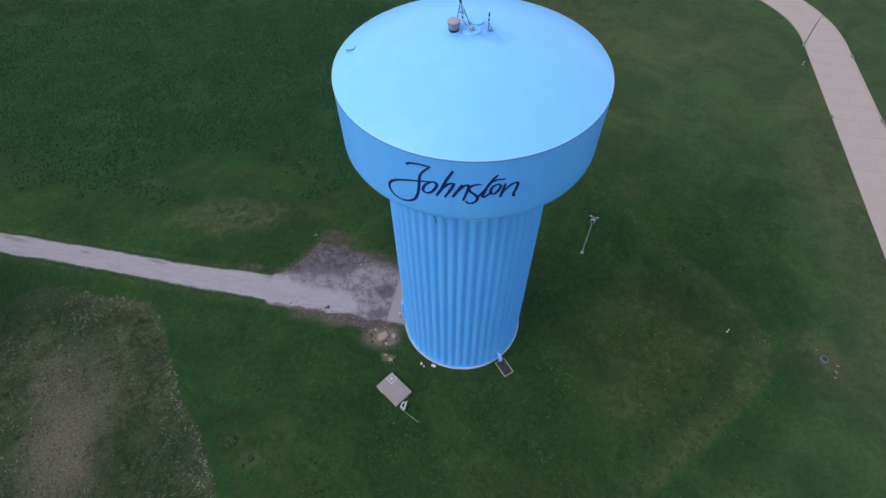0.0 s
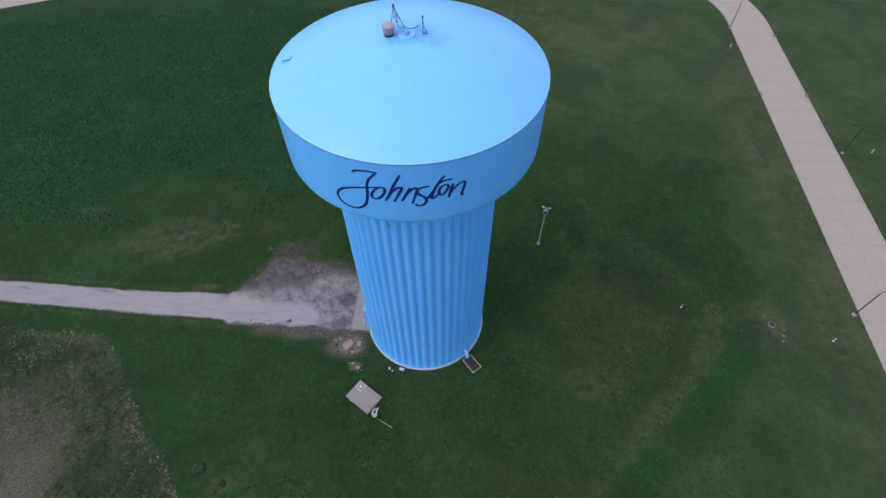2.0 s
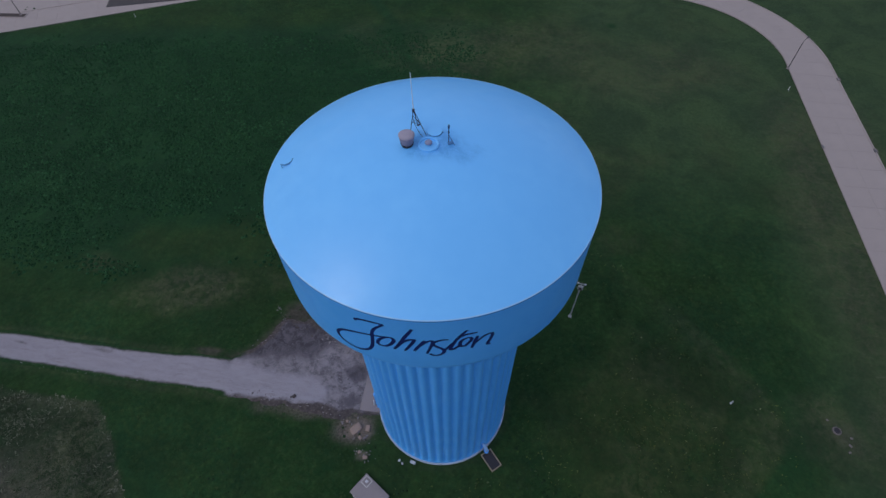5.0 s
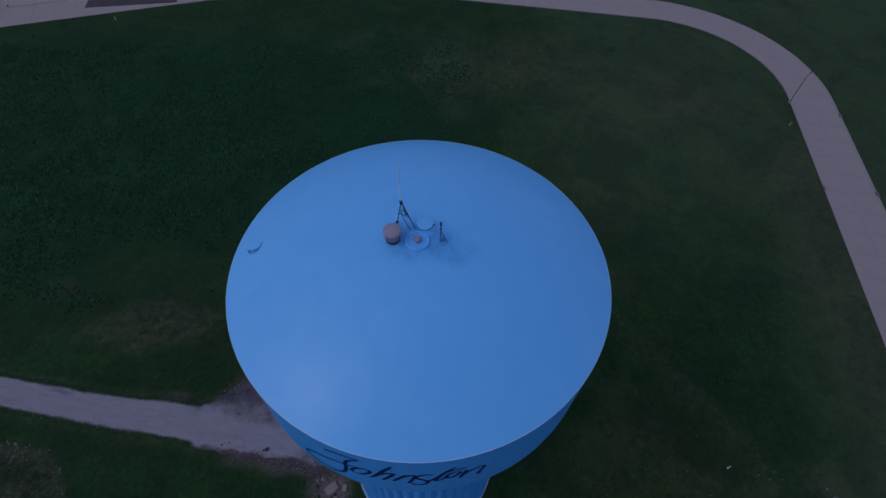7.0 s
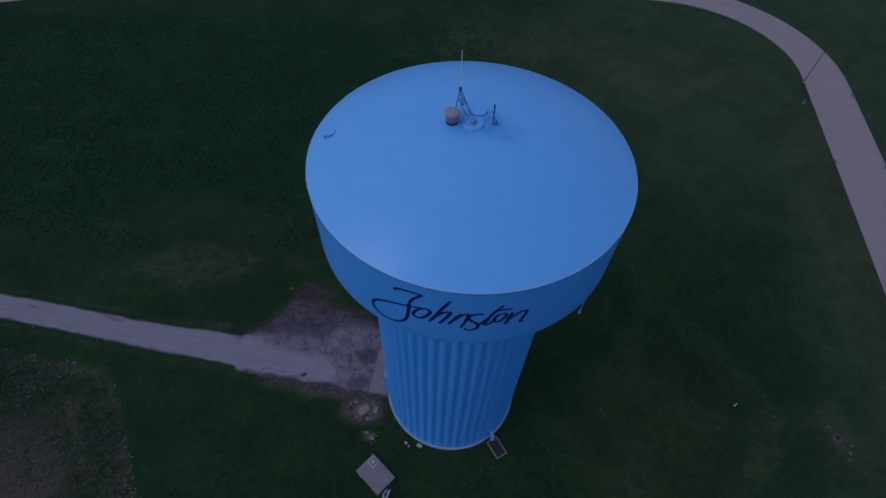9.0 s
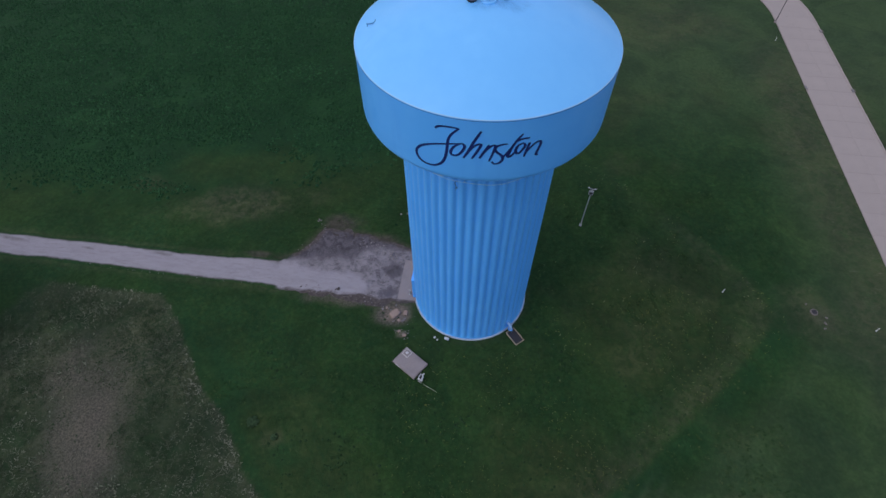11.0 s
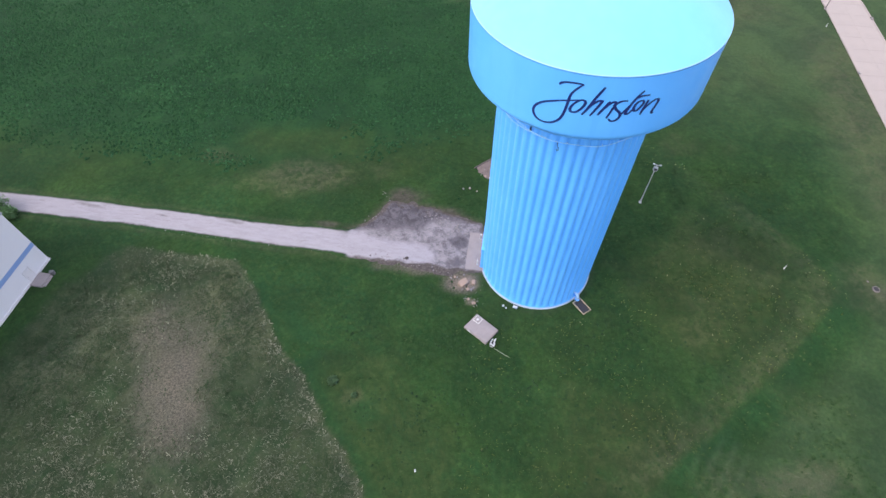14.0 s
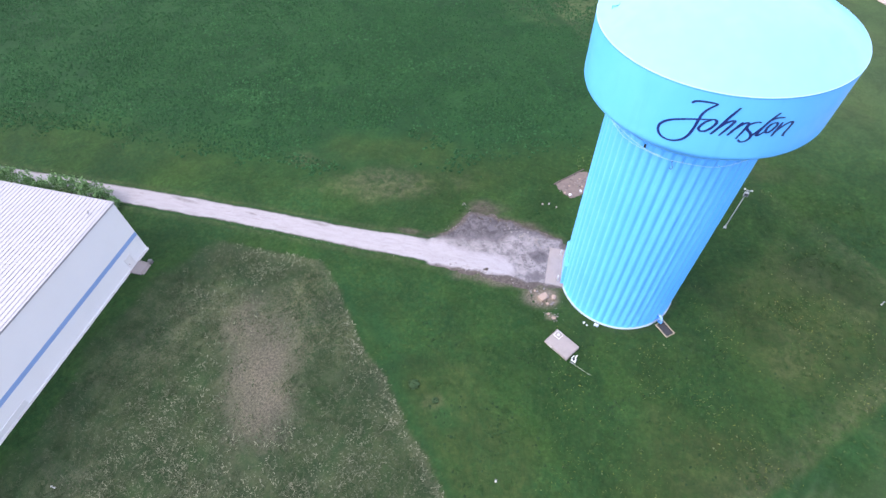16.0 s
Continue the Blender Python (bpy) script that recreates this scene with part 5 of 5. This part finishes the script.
# ---- loose stones and clods ----
def scatter(name, runs, material, label, category):
    """Small rough stones strewn along lines: (start, end, spread, count, least size, greatest size)."""
    bm = bmesh.new()
    bmesh.ops.create_icosphere(bm, subdivisions=1, radius=1.0)
    shape = np.array([v.co[:] for v in bm.verts])
    tris = np.array([[v.index for v in f.verts] for f in bm.faces])
    bm.free()
    verts, faces = [], []
    for start, end, wide, count, least, most in runs:
        for k in range(count):
            q = rng.random()
            at = np.array([start[j] + (end[j] - start[j]) * q + wide * rng.normal() for j in (0, 1)])
            if math.hypot(at[0] - TX, at[1] - TY) < 8.2 or (abs(at[0] + 13.05) < 1.5 and abs(at[1] - 35.25) < 3.5):
                continue
            size = least + (most - least) * rng.random() ** 2.5
            turn = rng.uniform(0, math.tau)
            v = shape * (1 + 0.28 * rng.normal(size=(len(shape), 1))) * (size, size * rng.uniform(0.6, 0.9), size * rng.uniform(0.4, 0.7))
            x, y = v[:, 0] * math.cos(turn) - v[:, 1] * math.sin(turn), v[:, 0] * math.sin(turn) + v[:, 1] * math.cos(turn)
            faces.append(tris + len(verts) * len(shape))
            verts.append(np.stack([x + at[0], y + at[1], v[:, 2] + 0.25 * size], -1))
    me = bpy.data.meshes.new(name)
    me.from_pydata(np.concatenate(verts).tolist(), [], np.concatenate(faces).tolist())
    me.materials.append(material)
    tagged(new(name, me), label, category, kind="stuff")


LIMESTONE = worn("limestone_chips", (0.205, 0.19, 0.195), (0.13, 0.118, 0.118), 3.0, 0.9, 0, 14.0, 0.4)
CLOD = worn("earth_clods", (0.060, 0.050, 0.048), (0.095, 0.080, 0.074), 3.0, 0.95, 0, 12.0, 0.5)
scatter("loose_stones", [
    ((-30.0, 32.25), (-16.8, 31.1), 0.4, 110, 0.03, 0.13), ((-21.0, 41.2), (-14.2, 38.0), 0.45, 150, 0.05, 0.24),
    ((-14.2, 38.4), (-13.4, 36.6), 0.35, 40, 0.05, 0.2), ((-29.3, 45.0), (-27.1, 42.1), 0.2, 20, 0.04, 0.12),
    ((-16.2, 30.4), (-12.6, 28.4), 0.55, 60, 0.04, 0.16), ((-13.6, 27.2), (-12.0, 26.4), 0.3, 22, 0.05, 0.15),
    ((-62.0, 32.2), (-30.0, 32.3), 0.2, 90, 0.03, 0.09), ((-13.6, 51.4), (-10.6, 54.0), 0.65, 60, 0.04, 0.15), ((-30.0, 38.5), (-27.5, 41.5), 0.5, 20, 0.03, 0.1)], LIMESTONE, "pale broken limestone strewn along the gravel edge", "stones")
scatter("earth_clods", [
    ((-23.2, 32.5), (-22.7, 32.7), 0.08, 5, 0.16, 0.3), ((-29.0, 32.6), (-19.0, 31.8), 0.3, 45, 0.04, 0.15),
    ((-27.5, 42.4), (-18.0, 41.4), 0.6, 60, 0.05, 0.2), ((-18.0, 36.5), (-14.8, 33.0), 0.7, 40, 0.05, 0.16), ((-13.0, 52.0), (-10.6, 54.2), 0.7, 45, 0.05, 0.16)], CLOD, "dark clods of earth on the gravel", "earth clods")

# ---- a broad-leaved weed by the meadow ----
WEED_LEAF = blades("weed_leaves", (0.050, 0.096, 0.045), (0.056, 0.104, 0.050), (0.066, 0.115, 0.058), layer=False)


def burdock(at, spread, count, seed):
    """A low rosette of broad drooping leaves."""
    r = random.Random(seed)
    ob = thing("burdock_plant", (*at, 0), "pale green broad-leaved burdock rosette in the grass", "weed")
    for k in range(count):
        a, long, wide, rise = k * 2.4 + r.uniform(-0.3, 0.3), spread * r.uniform(0.55, 1.0), r.uniform(0.24, 0.32), r.uniform(0.05, 0.16)
        bm, rows = bmesh.new(), []
        for j in range(6):
            q = j / 5
            out, z = long * q, rise * math.sin(math.pi * min(1, q * 0.9 + 0.1)) + 0.02
            w = wide * math.sin(math.pi * min(0.97, 0.12 + 0.86 * q)) + 0.01
            rows.append([bm.verts.new((out * math.cos(a) - o * math.sin(a), out * math.sin(a) + o * math.cos(a), z + lift)) for o, lift in ((-w, 0.02), (0, -0.02), (w, 0.02))])
        for p0, p1 in zip(rows, rows[1:]):
            for j in (0, 1):
                bm.faces.new((p0[j], p0[j + 1], p1[j + 1], p1[j]))
        bmesh.ops.solidify(bm, geom=bm.faces[:], thickness=0.008)
        part("leaf", bm, WEED_LEAF, ob)


burdock((-28.4, 13.1), 0.85, 26, 5)
burdock((-25.3, 11.7), 0.5, 14, 8)

# ---- growth: tufts, leaves and flower heads ----
def growth(name, xy, height, width, count, tone, material, label, category, lean=0.6):
    """Clumps of bent blades, one mesh; tone colours a whole clump."""
    k = len(xy)
    a = rng.uniform(0, math.tau, (k, count))
    out = rng.uniform(0.3, 1.0, (k, count)) * np.asarray(lean) * np.reshape(height, (-1, 1))
    h = np.reshape(height, (-1, 1)) * rng.uniform(0.55, 1.0, (k, count))
    w = np.reshape(width, (-1, 1)) * rng.uniform(0.6, 1.1, (k, count))
    bx = xy[:, :1] + 0.4 * w * rng.normal(size=(k, count))
    by = xy[:, 1:] + 0.4 * w * rng.normal(size=(k, count))
    dx, dy = np.cos(a), np.sin(a)
    tx, ty = bx + dx * out, by + dy * out
    px, py = -dy * w / 2, dx * w / 2
    z0 = np.full_like(bx, -0.06)
    v = np.stack([np.stack([bx - px, by - py, z0], -1), np.stack([bx + px, by + py, z0], -1), np.stack([tx + px * 0.9, ty + py * 0.9, h], -1), np.stack([tx - px * 0.9 + dx * w * 0.3, ty - py * 0.9 + dy * w * 0.3, h * 0.9], -1)], 2).reshape(-1, 3)
    me = bpy.data.meshes.new(name)
    q = np.arange(len(v)).reshape(-1, 4)[:, ::-1]
    me.from_pydata(v.tolist(), [], q.tolist())
    t = np.repeat(np.asarray(tone, np.float32), 4 * count)
    me.shade_smooth()
    me.normals_split_custom_set_from_vertices([(0.0, 0.0, 1.0)] * len(v))
    me.attributes.new("tone", "FLOAT", "POINT").data.foreach_set("value", t)
    me.materials.append(material)
    tagged(new(name, me), label, category, kind="stuff")


def spread(count, x0, x1, y0, y1):
    return np.stack([rng.uniform(x0, x1, count), rng.uniform(y0, y1, count)], -1)


# rough meadow: short bent blades, straw-coloured where they have gone to seed, thin on the bare strip
p = spread(120000, -72, -10, -22, 30)
inside = meadow_mask(p[:, 0], p[:, 1])
clump = fractal(p[:, 0], p[:, 1], 1.5, 51)
thin = ellipse(p[:, 0], p[:, 1], -48.0, 9.8, 7.4, 17.5, 31) + 0.9 * (fractal(p[:, 0], p[:, 1], 3.0, 53) - 0.5)
keep = (inside > -0.15 + 2.2 * rng.random(len(p)) ** 2.2) & (0.5 * clump + 0.6 * rng.random(len(p)) + 0.06 * step(8 - p[:, 1], 0, 10) > 0.60) & (thin < 0.8 * rng.random(len(p)) - 0.1)
p, clump = p[keep], clump[keep]
edge = step(2.2 - inside[keep], 0, 2.2) * step(p[:, 0], -66, -52)
dry_part = step(fractal(p[:, 0], p[:, 1], 9.0, 54), 0.42, 0.62)
tone = np.clip(0.0 + 0.6 * (fractal(p[:, 0], p[:, 1], 1.4, 52) - 0.36) + 0.85 * rng.random(len(p)) + 0.35 * edge + 0.2 * dry_part - 0.25 - 0.22 * step(-57 - p[:, 0], 0, 9), 0, 1)
growth("meadow_grass", p, 0.07 + 0.18 * clump, 0.05 + 0.07 * rng.random(len(p)), 2, tone, MEADOW_BLADE, "rough uncut meadow grass gone to straw in places", "grass", 2.6)

# the broad-leaved field: low uneven rosettes, close together
def rosettes(name, xy, radius, height, tone, material, label, category):
    k, sides = len(xy), 6
    a = np.arange(sides) * math.tau / sides + rng.uniform(0, 1, (k, 1))
    r = radius[:, None] * rng.uniform(0.7, 1.25, (k, sides))
    rim = np.stack([xy[:, :1] + r * np.cos(a), xy[:, 1:] + r * np.sin(a), np.full_like(r, -0.04)], -1)
    top = np.concatenate([xy + 0.35 * radius[:, None] * rng.normal(size=(k, 2)) * 0.6, height[:, None]], 1)[:, None]
    v = np.concatenate([rim, top], 1).reshape(-1, 3)
    base = (np.arange(k) * (sides + 1))[:, None]
    j = np.arange(sides)
    f = np.stack([base + j, base + (j + 1) % sides, np.broadcast_to(base + sides, (k, sides))], -1).reshape(-1, 3)
    me = bpy.data.meshes.new(name)
    me.from_pydata(v.tolist(), [], f.tolist())
    me.attributes.new("tone", "FLOAT", "POINT").data.foreach_set("value", np.repeat(np.asarray(tone, np.float32), sides + 1))
    me.materials.append(material)
    tagged(new(name, me), label, category, kind="stuff")


gx, gy = np.meshgrid(np.arange(-178, 6, 0.58), np.arange(42, 128, 0.58))
p = np.stack([gx.ravel(), gy.ravel()], -1) + rng.uniform(-0.26, 0.26, (gx.size, 2))
fx = step(p[:, 1] - (43.5 + 0.55 * np.clip(p[:, 0] + 45, 0, 60)), -2, 8) * step(2 - p[:, 0], 0, 26) * step(116 + 0.16 * (p[:, 0] + 60) - p[:, 1], 0, 14)
gaps = fractal(p[:, 0], p[:, 1], 4.0, 61)
keep = (ellipse(p[:, 0], p[:, 1], -43.0, 46.3, 13.0, 4.2, 12) < 0) & (fx > 0.45 + 1.2 * (fractal(p[:, 0], p[:, 1], 3.0, 64) - 0.5) + 0.3 * (rng.random(len(p)) - 0.5)) & (gaps + 0.25 * rng.random(len(p)) > 0.48) & (ellipse(p[:, 0], p[:, 1], -46.0, 54.5, 13.0, 6.0, 6) < 1.8 * (fractal(p[:, 0], p[:, 1], 3.0, 63) - 0.5))
p = p[keep]
tone = np.clip(0.7 * (fractal(p[:, 0], p[:, 1], 9.0, 62) - 0.12) + 1.0 * (rng.random(len(p)) - 0.5), 0, 1)
rosettes("field_plants", p, rng.uniform(0.18, 0.36, len(p)), rng.uniform(0.08, 0.30, len(p)), tone, FIELD_LEAF, "dense low green plants of the field", "field plants")

# lawn: low dark tufts and scattered pale ones
p = spread(16000, -45, 36, -18, 60)
open_ground = (meadow_mask(p[:, 0], p[:, 1]) < -0.2) & (track_mask(p[:, 0], p[:, 1]) < -0.4) & (np.hypot(p[:, 0] - TX, p[:, 1] - TY) > 8.6)
field = step(p[:, 1] - (45.5 + 0.55 * np.clip(p[:, 0] + 45, 0, 60)), -1, 4) * step(2 - p[:, 0], 0, 12)
free = (np.hypot(p[:, 0] + 11.07, p[:, 1] - 22.8) > 2.4) & (np.hypot(p[:, 0] - PIT[0], p[:, 1] - PIT[1]) > 1.6) & (np.abs(p[:, 0] + 13) + np.abs(p[:, 1] - 35.25) > 4.6) & (ellipse(p[:, 0], p[:, 1], -16.5, 30.2, 5.5, 2.8, 5) < 0)
clump = fractal(p[:, 0], p[:, 1], 3.2, 71)
keep = open_ground & free & (field < 0.5) & (p[:, 0] < 34) & (p[:, 1] < 58) & (clump + 0.3 * rng.random(len(p)) > 0.66)
p, clump = p[keep], clump[keep]
tone = np.clip(0.8 * rng.random(len(p)) + 0.25 * step(p[:, 0], 5, 30) * rng.random(len(p)), 0, 1)
growth("lawn_tufts", p, 0.05 + 0.06 * rng.random(len(p)), 0.08 + 0.10 * rng.random(len(p)), 4, tone, LAWN_TUFT, "low uneven tufts in the mown lawn", "grass", 2.6)

# dark clover clumps, thickest south of the tower
p = spread(9000, -34, 40, -8, 34)
near = np.hypot(p[:, 0] + 3, p[:, 1] - 14)
keep = (fractal(p[:, 0], p[:, 1], 5.0, 91) + 0.16 * step(22 - near, 0, 14) + 0.25 * rng.random(len(p)) > 0.80) & (np.interp(p[:, 1], [-6, 9, 20, 34], [1, 12, 23.4, 35.5]) - p[:, 0] > 0.5) & (meadow_mask(p[:, 0], p[:, 1]) < -0.6) & (track_mask(p[:, 0], p[:, 1]) < -1.0) & (np.hypot(p[:, 0] - TX, p[:, 1] - TY) > 9) & (np.hypot(p[:, 0] + 11.07, p[:, 1] - 22.8) > 2.6) & (np.hypot(p[:, 0] - PIT[0], p[:, 1] - PIT[1]) > 1.8)
p = p[keep]
rosettes("clover_clumps", p, 0.05 + 0.18 * rng.random(len(p)) ** 2, 0.03 + 0.04 * rng.random(len(p)), rng.random(len(p)), CLOVER, "small dark clover clumps in the mown lawn", "clover")

p = spread(12000, -12, 38, -4, 62)
inner_x = np.interp(p[:, 1], [-6, 9, 20, 34, 38, 47, 64], [2, 11.5, 23.5, 36.5, 37, 30, 11]) - p[:, 0]
heads = 0.8 * fractal(p[:, 0], p[:, 1], 5.0, 81)
for cx, cy, near in ((11.0, 13.1, 6.5), (9.2, 18.0, 5.0), (-0.6, 6.6, 5.5), (23.8, 34.6, 7.0), (27.0, 30.0, 6.0)):
    heads += 0.2 * step(near - np.hypot(p[:, 0] - cx, p[:, 1] - cy), 0, near)
p = p[(heads + 0.3 * rng.random(len(p)) > 0.65) & (inner_x > -3 * rng.random(len(p)) ** 2) & (np.hypot(p[:, 0] - TX, p[:, 1] - TY) > 10)]
growth("dandelions", p, 0.08, 0.05 + 0.07 * rng.random(len(p)), 2, rng.random(len(p)), YELLOW, "scattered yellow and seeded dandelion heads in the lawn", "flowers", 0.5)

# ---- concrete panels of the street, last ----
def road_panels():
    pitch, gap = 4.5, 0.016
    flat = None
    for k in range(int((ROAD_END - 76) / pitch)):
        lo = 76 + k * pitch
        for a, b in ((-4.14, -0.006), (0.006, 4.14)):
            straight = lo + pitch < 174
            if straight and flat is not None:
                ob = new("panel", flat.data)
                ob.parent = road
                ob.matrix_basis = pose((0 if a < 0 else -4.155) + 0.0155 * (lo - 76), lo - 76, 0.0)
                continue
            ob = part("panel", strip(lo + gap, lo + pitch - gap, a, b, -0.035, -0.006, 2.3), ROAD, road)
            if straight and flat is None:
                flat = ob


road_panels()
